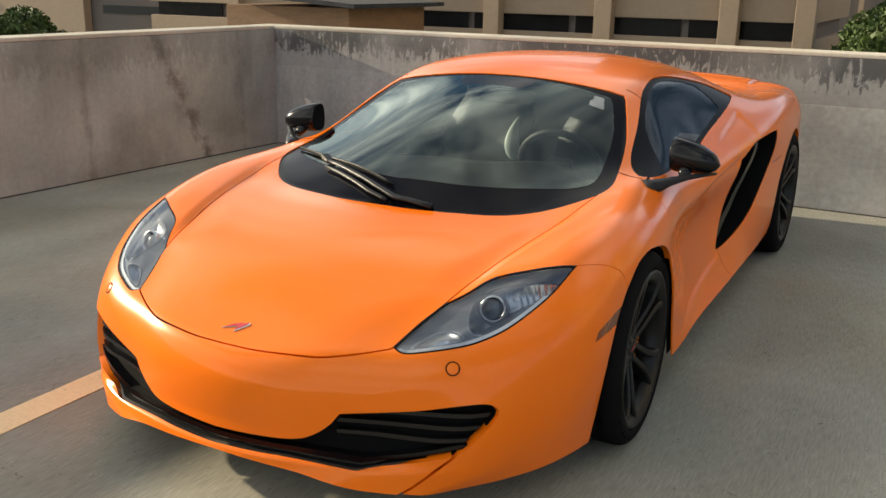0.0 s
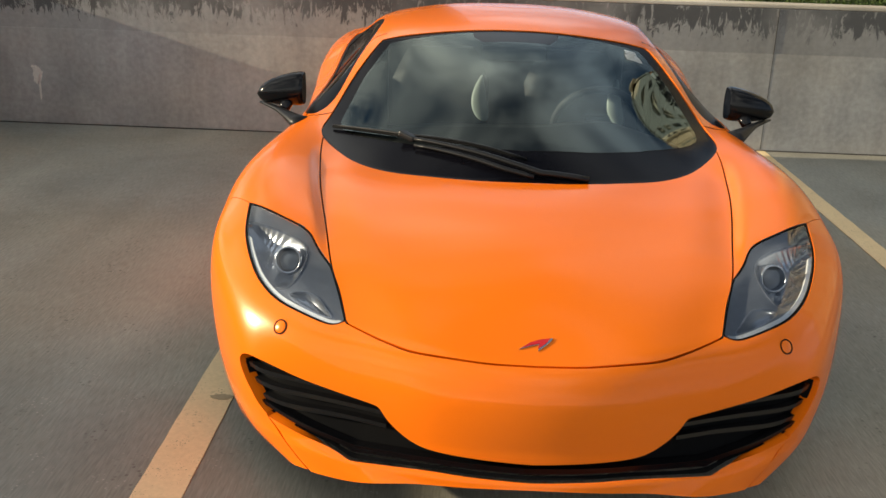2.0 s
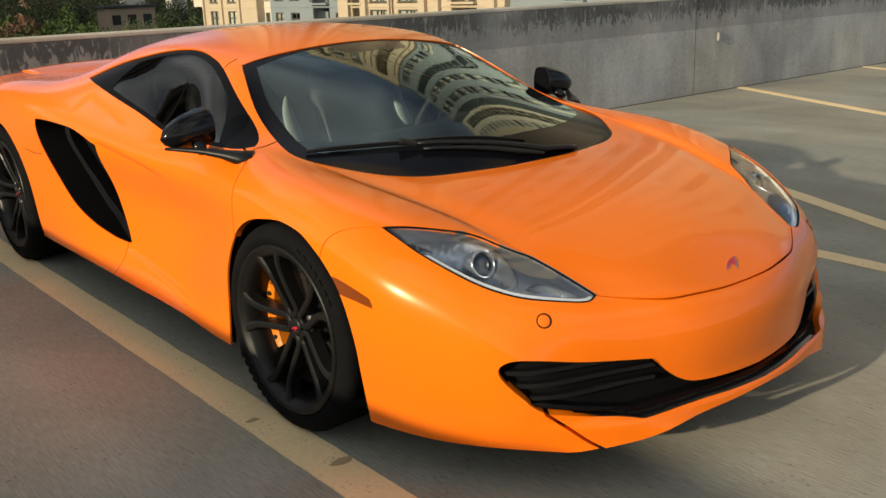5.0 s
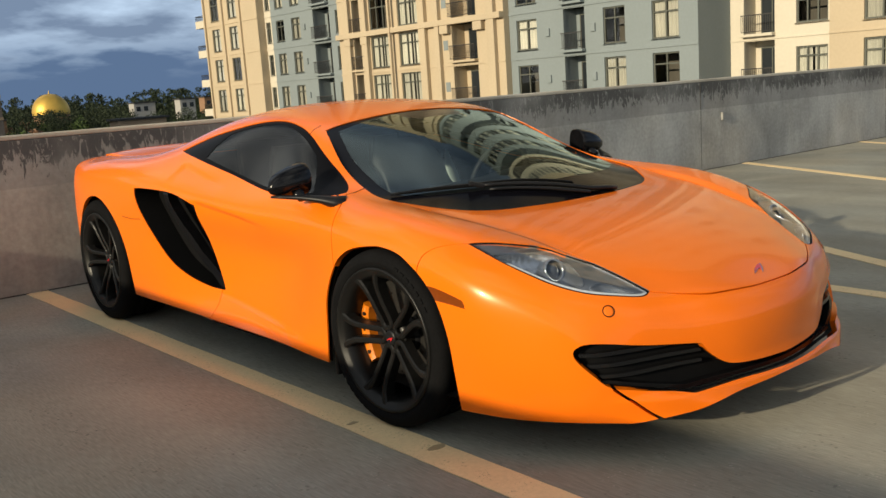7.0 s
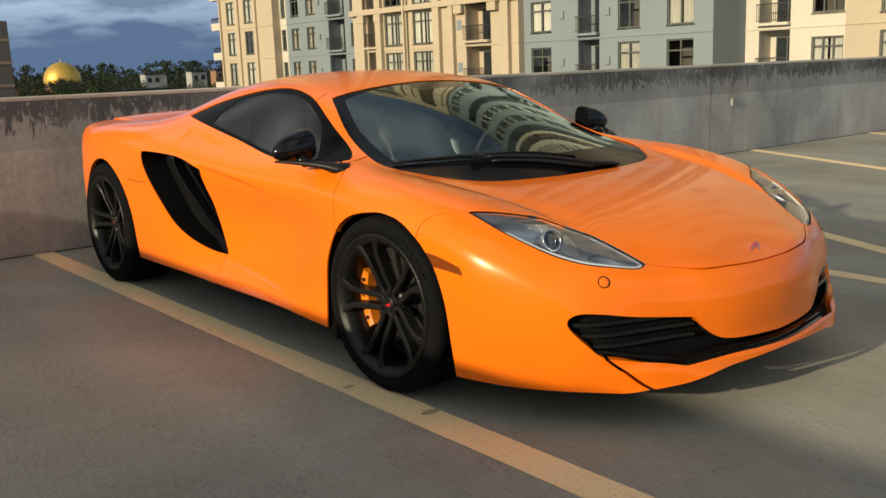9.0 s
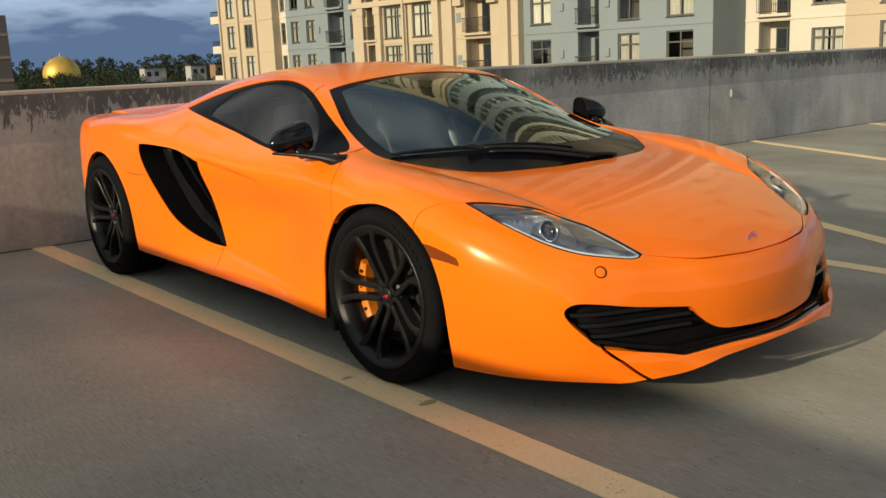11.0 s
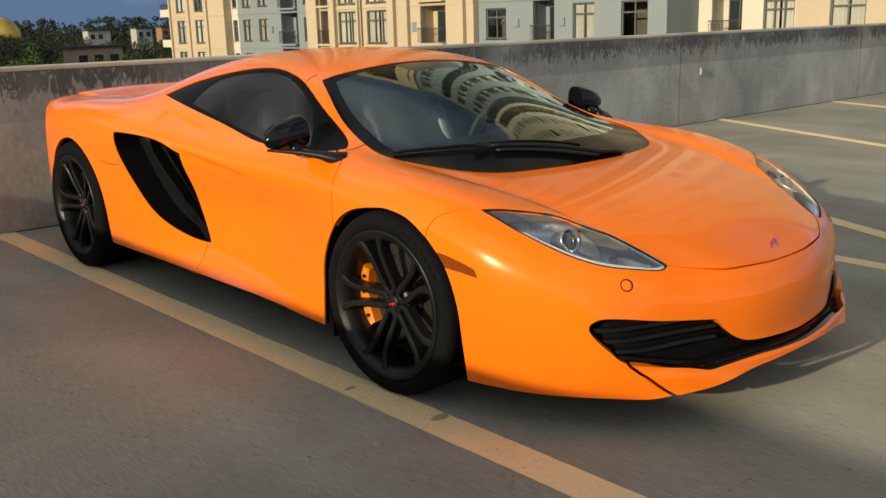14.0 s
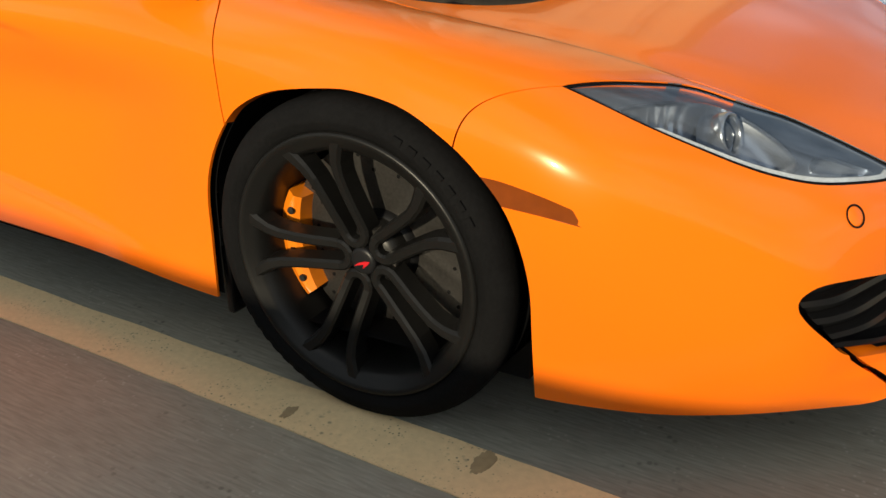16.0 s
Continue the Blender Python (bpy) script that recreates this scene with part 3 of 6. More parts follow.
def lattice(ys, zs, bar, deep):
    """One window frame: bars along all the given lines, with the lights between them open."""
    cut = lambda lines: sorted([lines[0], lines[0] + bar] + [q + d for q in lines[1:-1] for d in (-bar / 2, bar / 2)] + [lines[-1] - bar, lines[-1]])
    ya, za = cut(ys), cut(zs)
    bm = bmesh.new()
    grid = {(i, j, s): bm.verts.new((deep * s, y, z)) for i, y in enumerate(ya) for j, z in enumerate(za) for s in (0, 1)}
    solid = lambda i, j: 0 <= i < len(ya) - 1 and 0 <= j < len(za) - 1 and not (i % 2 and j % 2)
    for i in range(len(ya) - 1):
        for j in range(len(za) - 1):
            if not solid(i, j):
                continue
            bm.faces.new([grid[q] for q in ((i, j, 0), (i, j + 1, 0), (i + 1, j + 1, 0), (i + 1, j, 0))])
            for di, dj, a, b in ((-1, 0, (0, 0), (0, 1)), (1, 0, (1, 0), (1, 1)), (0, -1, (0, 0), (1, 0)), (0, 1, (0, 1), (1, 1))):
                if not solid(i + di, j + dj):
                    bm.faces.new([grid[(i + p, j + q, s)] for (p, q), s in ((a, 0), (b, 0), (b, 1), (a, 1))])
    bmesh.ops.recalc_face_normals(bm, faces=bm.faces)
    return bm


def window_meshes(w, h, lights, mat):
    """Frame, pane and curtain of a window with a row of small lights on top; kept for reuse."""
    key = (w, h, lights, mat.name)
    if key not in WINDOW_MESHES:
        f = lattice([0] + [w * k / lights for k in range(1, lights)] + [w], [0, h * .70, h], .09, .10)
        sill = block(-.10, .02, -.08, w + .08, -.10, -.002)
        p = bmesh.new()
        p.faces.new([p.verts.new(q) for q in ((.05, .02, .02), (.05, .02, h - .02), (.05, w - .02, h - .02), (.05, w - .02, .02))])
        c = bmesh.new()
        for y0, y1 in ((.05, w * .46), (w * .54, w - .05)):
            steps = 12
            line = [(y0 + (y1 - y0) * k / steps, .13 + .03 * math.sin(k * 2.1)) for k in range(steps + 1)]
            for (ya, xa), (yb, xb) in zip(line, line[1:]):
                c.faces.new([c.verts.new(q) for q in ((xa, ya, .02), (xb, yb, .02), (xb, yb, h - .02), (xa, ya, h - .02))])
        g = glass("far_pane_%d" % len(WINDOW_MESHES), (0.8, 0.82, 0.8), ior=1.5)
        WINDOW_MESHES[key] = (mesh_of("window", f, M_FRAME), mesh_of("sill", sill, mat), mesh_of("pane", p, g), mesh_of("curtain", c, M_CURTAIN))
    return WINDOW_MESHES[key]


def window(parent, y, z, w, h, lights, mat, curtain=True):
    f, sill, p, c = window_meshes(w, h, lights, mat)
    win = shared("window", f, parent, Matrix.Translation((.10, y, z)))
    shared("sill", sill, win, Matrix())
    shared("pane", p, win, Matrix()).visible_shadow = False
    if curtain:
        shared("curtain", c, win, Matrix.Translation((.02, 0, 0)))
    return win


# the shade inside the rooms, put into a dark colour
M_ROOM_SHADE = material("painted_room_shade", (0.10, 0.09, 0.075), rough=0.9, vary=0.3, grain=0.6, blotch=0.2)
RAIL_MESHES = {}


def balcony(parent, y0, y1, z, mat, out=.35):
    """A slab with a dark railing in front of a recess."""
    key = (round(y1 - y0, 2), out, mat.name)
    if key not in RAIL_MESHES:
        w = y1 - y0
        r = bmesh.new()
        box(r, -out, -out + .05, 0, w, 1.02, 1.08)
        box(r, -out, -out + .05, 0, w, .10, .14)
        for k in range(int(w / .12) + 1):
            y = min(w - .02, k * .12)
            box(r, -out + .01, -out + .035, y, y + .022, .14, 1.02)
        RAIL_MESHES[key] = (mesh_of("balcony", block(-out - .05, 1.5, -.05, w + .05, -.16, 0, bevel=.01), mat), mesh_of("railing", r, M_RAIL))
    slab, rail = RAIL_MESHES[key]
    b = shared("balcony", slab, parent, Matrix.Translation((0, y0, z)))
    tagged(shared("railing", rail, b, Matrix()), kind="stuff")


LOGGIA_MESHES = {}


def loggia(parent, y0, y1, z, mat):
    """The inside of a recessed balcony: side walls, a back wall and a glazed door in it."""
    key = (round(y1 - y0, 2), mat.name)
    w = y1 - y0
    if key not in LOGGIA_MESHES:
        sides = bmesh.new()
        for y in (-.12, w + .02):
            box(sides, .26, 1.40, y, y + .10, .001, 2.59)
        box(sides, 1.30, 1.40, -.02, w + .02, .001, 2.59)
        door = block(1.24, 1.298, w * .08, w * .80, .02, 2.2)
        frame_bm = lattice([w * .07, w * .44, w * .81], [.01, 2.25], .07, .05)
        LOGGIA_MESHES[key] = mesh_of("recess_wall", sides, mat), mesh_of("glazed_door", door, M_PANE), mesh_of("door_frame", frame_bm, M_FRAME)
    inner, door, frame_me = LOGGIA_MESHES[key]
    room = shared("recess_wall", inner, parent, Matrix.Translation((0, y0, z)))
    shared("glazed_door", door, room, Matrix())
    shared("door_frame", frame_me, room, Matrix.Translation((1.22, 0, 0)))


# ---- the apartment block: its street side lies in one plane, in wings of different colour ----
FACE, STOREY, BASE = 43.3, 3.02, 1.1 - 3.02 * 4
apartments = new("apartment_building")
tagged(apartments, "tall apartment building in tan, cream and blue-grey render", "building")
FLOORS = 24
HIGH = FLOORS * STOREY + 1.2


def wing_wall(name, y0, y1, mat, x, windows, recesses, extra=0.0, drawn=4):
    """One wing: windows as (y0, y1, height), recessed balconies as (y0, y1)."""
    holes = []
    for k in range(FLOORS):
        mid = BASE + STOREY * k
        for a, b, h, n in windows:
            holes.append((a - y0, b - y0, mid - h / 2 - GROUND, mid + h / 2 - GROUND))
        for a, b in recesses:
            holes.append((a - y0, b - y0, mid - 1.25 - GROUND, mid + 1.35 - GROUND))
    high = HIGH + extra
    wall = part(name, pierced(y1 - y0, high, holes), mat, apartments, at=Matrix.Translation((x, y0, GROUND)))
    # a cornice and a slim band at each storey
    trim = bmesh.new()
    box(trim, -.35, 9.2, -.2, y1 - y0 + .2, high, high + .5)
    part("cornice", trim, mat, wall)
    for k in range(FLOORS):
        part("storey_band", block(-.06, -.001, 0, y1 - y0, BASE + STOREY * k - 1.62 - GROUND, BASE + STOREY * k - 1.52 - GROUND), mat, wall)
    for k in range(FLOORS):
        mid = BASE + STOREY * k - GROUND
        for a, b, h, n in windows:
            window(wall, a - y0, mid - h / 2, b - a, h, n, mat, (k * 7 + int(a * 3)) % 5 < drawn)
        for a, b in recesses:
            balcony(wall, a - y0, b - y0, mid - 1.25, mat)
            loggia(wall, a - y0, b - y0, mid - 1.25, mat)
    # a dark sheet stands in for the rooms' shade, so that openings show depth
    part("room_wall", block(1.6, 1.7, .3, y1 - y0 - .3, .3, high - .5), M_ROOM_SHADE, wall)
    return wall


wing_wall("tan_wing", 77.4, 88.5, M_TAN, FACE - .8, [(81.4, 83.1, 2.2, 2), (85.1, 86.8, 2.2, 2)], [])
wing_wall("cream_link", 76.2, 77.38, M_CREAM, FACE, [(76.4, 77.2, 1.9, 2)], [])
wing_wall("grey_wing", 64.4, 76.18, M_GREY, FACE, [(74.0, 75.4, 1.9, 2), (71.2, 72.7, 1.9, 2), (64.7, 65.5, 1.9, 2)], [(66.4, 69.0)], drawn=4)
wing_wall("tan_wing", 44.4, 64.38, M_TAN, FACE - .5, [(57.4, 59.9, 2.45, 3), (53.5, 56.2, 2.45, 3)], [(60.6, 62.3), (47.2, 49.9)], 2.5)
wing_wall("grey_wing", 29.2, 44.38, M_GREY, FACE, [(41.8, 43.7, 2.0, 2), (34.4, 36.1, 2.2, 2), (30.5, 32.4, 2.2, 2)], [(37.6, 39.4)], drawn=2)
wing_wall("cream_wing", 22.99, 29.18, M_CREAM, FACE + 3.2, [(23.2, 25.05, 1.75, 3)], [(26.35, 28.3)])
wing_wall("tan_wing", 8.0, 22.97, M_TAN, FACE + 2.9, [(19.2, 21.1, 2.1, 2), (15.2, 17.1, 2.1, 2), (10.8, 12.7, 2.1, 2)], [])
# pilasters of the tan wing, balconies on its end, wall boxes
for y in (60.05, 62.45, 51.0, 52.6, 45.1):
    part("pilaster", block(FACE - .85, FACE - .49, y, y + .75 if y not in (51.0,) else y + .5, GROUND, BASE + STOREY * 22, bevel=.03), M_TAN, apartments)
for y in (80.4, 84.0, 87.9, 56.7):
    part("downpipe", block(FACE - 1.0, FACE - .79, y, y + .22, GROUND, HIGH + GROUND), M_TAN, apartments)
# a belt course over capitals on every third storey of the tall tan wing
for z in (5.45, 14.51, 23.57, 32.63, 41.69):
    part("belt_course", block(FACE - .92, FACE - .49, 44.4, 64.36, z, z + .42, bevel=.04), M_TAN, apartments)
    for y in (60.0, 62.35, 49.95, 46.3):
        part("capital", block(FACE - .90, FACE - .49, y, y + .9, z - .62, z - .01, bevel=.06), M_TAN, apartments)
for k in range(2, 20):
    mid = BASE + STOREY * k
    for y in (50.35, 62.75, 59.9 + .25):
        part("vent_grille", block(FACE - .53, FACE - .501, y, y + .5, mid - .45, mid + .25), M_FRAME if y > 60 and y < 61 else M_GREY, apartments)
    end = part("end_balcony", block(FACE - .75, FACE + 1.1, 88.51, 90.5, mid - 1.5, mid - .75, bevel=.03), M_CREAM, apartments)
    rail = bmesh.new()
    box(rail, FACE - .74, FACE + 1.1, 90.38, 90.44, mid - .30, mid - .24)
    box(rail, FACE - .74, FACE - .68, 88.55, 90.44, mid - .30, mid - .24)
    for j in range(9):
        box(rail, FACE - .74, FACE - .70, 88.6 + .22 * j, 88.63 + .22 * j, mid - .75, mid - .30)
    tagged(part("railing", rail, M_RAIL, end), kind="stuff")
    for y in (40.6, 29.9 + 6.8, 70.3):
        part("vent_box", block(FACE - .12, FACE - .002, y, y + .36, BASE + STOREY * k - .25, BASE + STOREY * k + .25, bevel=.02), M_GREY, apartments)

# ---- brown office building beyond the back parapet ----
office = new("office_building")
tagged(office, "low brown concrete office building with dark ribbon windows", "building")
OY = 57.3
M_RIBBON = material("dark_ribbon_window", (0.012, 0.012, 0.013), rough=0.12, vary=0.3, grain=0.8, blotch=0.2, spec=0.15, random_tone=0.4)
OFFICE_TOP = 11.0
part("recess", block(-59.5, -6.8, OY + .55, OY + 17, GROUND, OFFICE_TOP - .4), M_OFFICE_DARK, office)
for k in range(4):
    z1 = -.66 + 4.52 * (k - 1)
    z0 = z1 - 1.12
    part("wall", block(-60, -6.3, OY, OY + 18, z1, min(z1 + 3.4, OFFICE_TOP), bevel=.03), M_OFFICE, office)
    for j in range(7):
        x0 = -59.4 + 7.6 * j
        if x0 + 7 < -6.5:
            part("window", block(x0, x0 + 7.1, OY + .35, OY + .4, z0, z1), M_RIBBON, office)
part("wall", block(-60, -6.3, OY, OY + 18, GROUND, -6.31, bevel=.03), M_OFFICE, office)
for x in (-50.6, -42.9, -35.4, -27.7, -19.7, -11.7, -7.3):
    part("pillar", block(x, x + 1.15, OY - .9, OY - .01, GROUND, OFFICE_TOP + .2, bevel=.04), M_OFFICE, office)

# an unseen dark tower further off, added to darken the car glass's reflection
mirrored_tower = new("office_tower")
tagged(mirrored_tower, "unseen dark brown tower added to darken the reflection in the car's glass", "building")
part("wall", block(-48, -6, 150, 172, GROUND, 80, bevel=.1), M_OFFICE_DARK, mirrored_tower)
for k in range(18):
    part("window", block(-46.5, -7.5, 149.9, 150.02, 2.0 + 4.3 * k, 4.2 + 4.3 * k), M_RIBBON, mirrored_tower)
for k in range(8):
    part("pillar", block(-47.6 + 5.8 * k, -46.9 + 5.8 * k, 149.6, 149.89, GROUND, 80.5), M_OFFICE, mirrored_tower)

brown = new("brown_building")
tagged(brown, "plain brown building with a strip of dark windows", "building")
part("wall", block(-86, -50.6, 62, 80, GROUND, 8, bevel=.05), M_OFFICE_DARK, brown)
part("pale_wall", block(-100, -72.6, 61, 61.9, GROUND, 8, bevel=.05), M_OFFICE, brown)
for x in (-71, -60, -96, -90):
    part("window", block(x, x + (8.2 if x > -80 else 4.5), 60.9 if x < -80 else 61.9, 61.0 if x < -80 else 61.99, -2.1, -1.35), M_PANE, brown)

brick = new("brick_building")
tagged(brick, "low brown brick building with a dark sloping roof", "building")
part("wall", block(-34.6, -26.4, 38.2, 46, GROUND, -.02, bevel=.03), M_BRICK, brick)
roof = bmesh.new()
box(roof, -35.4, -25.4, 37.2, 46.6, 0, .22)
for v in roof.verts:
    v.co.z += .07 * (-25.4 - v.co.x)
part("roof", roof, M_ROOF, brick)

# ---- trees ----
def leaf_cloud(blobs, per, size, seed):
    """A crown of many small leaf blades scattered on and in uneven lumps."""
    rng = np.random.default_rng(seed)
    v, t = [], []
    for cx, cy, cz, r in blobs:
        n = int(per * r * r)
        way = rng.normal(size=(n, 3))
        way /= np.linalg.norm(way, axis=1, keepdims=True)
        c = np.array((cx, cy, cz)) + way * r * (rng.random((n, 1)) ** .35) * (1, 1, .85)
        a = rng.normal(size=(n, 3)) * size
        b = rng.normal(size=(n, 3)) * size
        k = len(v) and sum(len(q) for q in v)
        v.append(np.stack([c - a, c + a * .3 + b, c + a, c + a * .3 - b], 1).reshape(-1, 3))
        i = k + np.arange(n) * 4
        t += np.stack([i, i + 1, i + 2, i + 3], 1).tolist()
    return np.concatenate(v), t


def tree(name, height, spread, mat, seed, label, leaf=.16, per=95):
    rng = random.Random(seed)
    root = new(name)
    bm = tube([(0, 0, 0), (.05, .02, height * .3), (-.03, .05, height * .55), (.04, 0, height * .8)], [.26, .2, .14, .05], 8)
    trunk = part("trunk", bm, M_BARK, root, smooth=True)
    blobs = []
    for k in range(13):
        a, h = rng.random() * 6.28, .38 + .52 * rng.random()
        reach = spread * (1.05 - abs(h - .6) * 1.2) * (.35 + .65 * rng.random())
        tip = (reach * math.cos(a), reach * math.sin(a), height * h)
        if k < 7:
            part("limb", tube([(0, 0, height * (h - .2)), (tip[0] * .5, tip[1] * .5, height * (h - .07)), tip], [.09, .06, .02], 5), M_BARK, trunk)
        blobs.append((*tip, spread * (.32 + .25 * rng.random())))
    blobs.append((0, 0, height * .86, spread * .5))
    v, f = leaf_cloud(blobs, per, leaf, seed)
    me = bpy.data.meshes.new("crown")
    me.from_pydata(v.tolist(), [], f)
    me.materials.append(mat)
    crown = new("crown", me)
    crown.parent = root
    tagged(root, label, "tree", "trees beyond the parapet")
    return root


GREEN = "leafy green tree standing below the parapet"
oaks = [tree("tree", 11.5, 3.6, M_LEAF, s, GREEN, .085, 900) for s in (3, 8, 15)]
spots = [(.6, 40, .98), (-.4, 47, 1.02), (4.6, 41, .98), (6.4, 47, 1.02), (8.0, 42, .95), (2.4, 52, 1.1), (-1.6, 58, 1.1), (9.2, 54, 1.0), (5.5, 60, 1.1), (-43.5, 31, .93), (-46.5, 34, .95), (-32.5, 49, .80), (11.5, 62, .98)]
for k, (x, y, s) in enumerate(spots):
    m = pose(x, y, GROUND, 0, 0, 77 * k) @ Matrix.Scale(s, 4)
    src = oaks[k % 3]
    if k < 3:
        src.matrix_basis = m
    else:
        made = copy_thing(src, m)
        made.scale = (s, s, s)

# far woods and shrubs on the rise round the dome, and the far horizon all round
def woods(name, mat, seed, count, near, far, a0, a1, top, label, per=7.0, leaf=.48):
    rng = np.random.default_rng(seed)
    blobs = []
    for _ in range(count):
        d, a = near + (far - near) * rng.random() ** .8, radians(a0 + (a1 - a0) * rng.random())
        h = top * (.40 + .8 * rng.random() ** 1.6) * (d / far) ** .2 - GROUND * (d / far)
        x, y, w = -2.7 + d * math.sin(a), -2.5 + d * math.cos(a), 2.2 + 2.6 * rng.random()
        for k in range(4):
            f = .25 + .25 * k
            blobs.append((x + rng.normal() * .6, y + rng.normal() * .6, GROUND + h * f, w * (1.15 - .22 * k)))
    v, f = leaf_cloud(blobs, per, leaf, seed)
    me = bpy.data.meshes.new(name)
    me.from_pydata(v.tolist(), [], f)
    me.materials.append(mat)
    tagged(new(name, me), label, "trees", kind="stuff")


woods("far_pines", M_PINE, 5, 420, 380, 620, 6, 30, 8.5, "dark pine wood on the horizon", 15, .30)
woods("far_shrubs", M_LEAF, 6, 150, 160, 330, 8, 28, -4.5, "green shrubs and low trees in the distance", 34, .17)
woods("rusty_shrubs", M_RUST, 7, 22, 230, 320, 10, 17, -4.5, "reddish autumn shrubs in the distance", 16, .28)
woods("dome_trees", M_PINE, 12, 60, 270, 318, 13.5, 21.5, 0.6, "dark trees in front of the dome", 55, .12)
woods("horizon_woods", M_PINE, 9, 420, 420, 640, 30, 366, 9.0, "dark wood on the horizon all round")

woods("near_shrubs", M_LEAF, 14, 60, 104, 132, 17, 29, -7.0, "green shrubs beyond the parapet", 70, .085)
woods("house_trees", M_PINE, 13, 46, 175, 285, 21, 29, -1.6, "dark trees between the far houses", 55, .12)

dome = new("domed_hall")
tagged(dome, "round hall with a golden dome among dark trees", "building")
dx, dy = -2.7 + 330 * math.sin(radians(17.55)), -2.5 + 330 * math.cos(radians(17.55))
bm = bmesh.new()
bmesh.ops.create_uvsphere(bm, u_segments=48, v_segments=24, radius=5.8)
bmesh.ops.delete(bm, geom=[v for v in bm.verts if v.co.z < -1], context="VERTS")
for v in bm.verts:
    v.co.z *= 1.02
part("dome", bm, M_GOLD, dome, "golden dome", True, Matrix.Translation((dx, dy, 1.0)))
part("drum", lathe([(5.6, GROUND), (5.6, .6)], 32, "x"), M_BRICK, dome, at=Matrix.Translation((dx, dy, 0)) @ pose(0, 0, 0, 0, -90, 0))
part("finial", tube([(dx, dy, 6.9), (dx, dy, 7.4), (dx, dy, 8.0)], [.22, .12, .05], 10), M_GOLD, dome)


def house(x, y, wide, high, mat, label):
    h = new("house")
    tagged(h, label, "house", "far houses")
    part("wall", block(x, x + wide, y, y + 4, GROUND, high, bevel=.05), mat, h)
    part("roof", block(x - .4, x + wide + .4, y - .4, y + 4.4, high, high + .35, bevel=.05), M_ROOF, h)
    for k in range(int(wide / 2.4)):
        part("window", block(x + .7 + 2.4 * k, x + 2.0 + 2.4 * k, y - .06, y - .002, high - 2.4, high - 1.0), M_PANE, h)


def far_spot(az, d):
    return -2.7 + d * math.sin(radians(az)), -2.5 + d * math.cos(radians(az))


for az, d, w, top, mat, label in ((22.0, 300, 6.8, 1.9, M_WHITE, "small white flat-roofed house among trees"), (26.0, 310, 8, 2.4, M_BRICK, "brick flat-roofed house among trees"), (24.6, 300, 5, 2.2, M_WHITE, "low pale house among trees"), (21.1, 150, 7.5, -.9, M_OFFICE, "long low flat-roofed outbuilding beyond the parapet"), (14.4, 280, 4, -.4, M_BRICK, "low brick house among shrubs")):
    house(*far_spot(az, d), w, top, mat, label)

# a dark tower whose edge shows beyond the dome
tower = new("dark_tower")
tagged(tower, "dark brown tower with pale storey bands", "building")
tx, ty = far_spot(15.05, 140)
part("wall", block(tx - 14, tx, ty, ty + 12, GROUND, 9.2, bevel=.05), M_OFFICE_DARK, tower)
for k in range(6):
    part("storey_band", block(tx - 14.05, tx + .05, ty - .06, ty + 12.05, -8.5 + 3 * k, -8.1 + 3 * k), M_OFFICE, tower)


# ---- the car's skin: a smooth loft over cross-sections, each from the sill up to the centre line ----
SECTIONS = []


def cubic(knots, values, at):
    """A natural cubic through values (first axis) at the knots, and where it lies at the places given."""
    n, h = len(knots), np.diff(knots)
    a, b = np.eye(n), np.zeros((n,) + values.shape[1:])
    shape = (-1,) + (1,) * (values.ndim - 1)
    slope = np.diff(values, axis=0) / h.reshape(shape)
    for k in range(1, n - 1):
        a[k, k - 1:k + 2] = h[k - 1], 2 * (h[k - 1] + h[k]), h[k]
        b[k] = 6 * (slope[k] - slope[k - 1])
    m = np.linalg.solve(a, b.reshape(n, -1)).reshape(b.shape)
    k = np.clip(np.searchsorted(knots, at) - 1, 0, n - 2)
    t, hk = (at - knots[k]).reshape(shape), h[k].reshape(shape)
    return values[k] + t * (slope[k] - hk * (2 * m[k] + m[k + 1]) / 6) + t * t * m[k] / 2 + t ** 3 * (m[k + 1] - m[k]) / (6 * hk)


def section(*points):
    """One cross-section of the left half from the lower edge to the middle, front of the car towards -y: ten points, or nine and the eighth is put in."""
    if len(points) == 9:
        p = np.array(points, float)
        full = np.concatenate([p, p[-2::-1] * (-1, 1, 1)])
        k = np.concatenate([[0], np.cumsum(np.linalg.norm(np.diff(full, axis=0), axis=1) ** 0.8)])
        points = np.insert(p, 7, cubic(k, full, np.array([(k[6] + k[7]) / 2])), axis=0)
    SECTIONS.append(points)


# front lip, fascia, nose
section((.61, -.80, .130), (.59, -.826, .135), (.555, -.853, .141), (.505, -.885, .147), (.45, -.91, .152), (.38, -.942, .166), (.28, -.958, .179), (.15, -.978, .188), (0, -.988, .193))
section((.69, -.70, .13), (.69, -.735, .165), (.66, -.775, .187), (.61, -.82, .20), (.54, -.865, .207), (.45, -.90, .212), (.33, -.936, .214), (.18, -.970, .216), (0, -.983, .217))
section((.76, -.60, .130), (.775, -.63, .205), (.77, -.67, .29), (.745, -.705, .36), (.69, -.755, .37), (.58, -.81, .37), (.42, -.875, .365), (.22, -.945, .36), (0, -.97, .355))
section((.81, -.51, .131), (.838, -.52, .24), (.845, -.54, .355), (.823, -.572, .455), (.765, -.638, .487), (.64, -.735, .484), (.46, -.815, .475), (.24, -.90, .465), (0, -.935, .455))
section((.85, -.40, .133), (.88, -.40, .27), (.898, -.405, .41), (.888, -.423, .525), (.837, -.468, .580), (.69, -.60, .573), (.48, -.73, .53), (.24, -.835, .512), (0, -.875, .497))
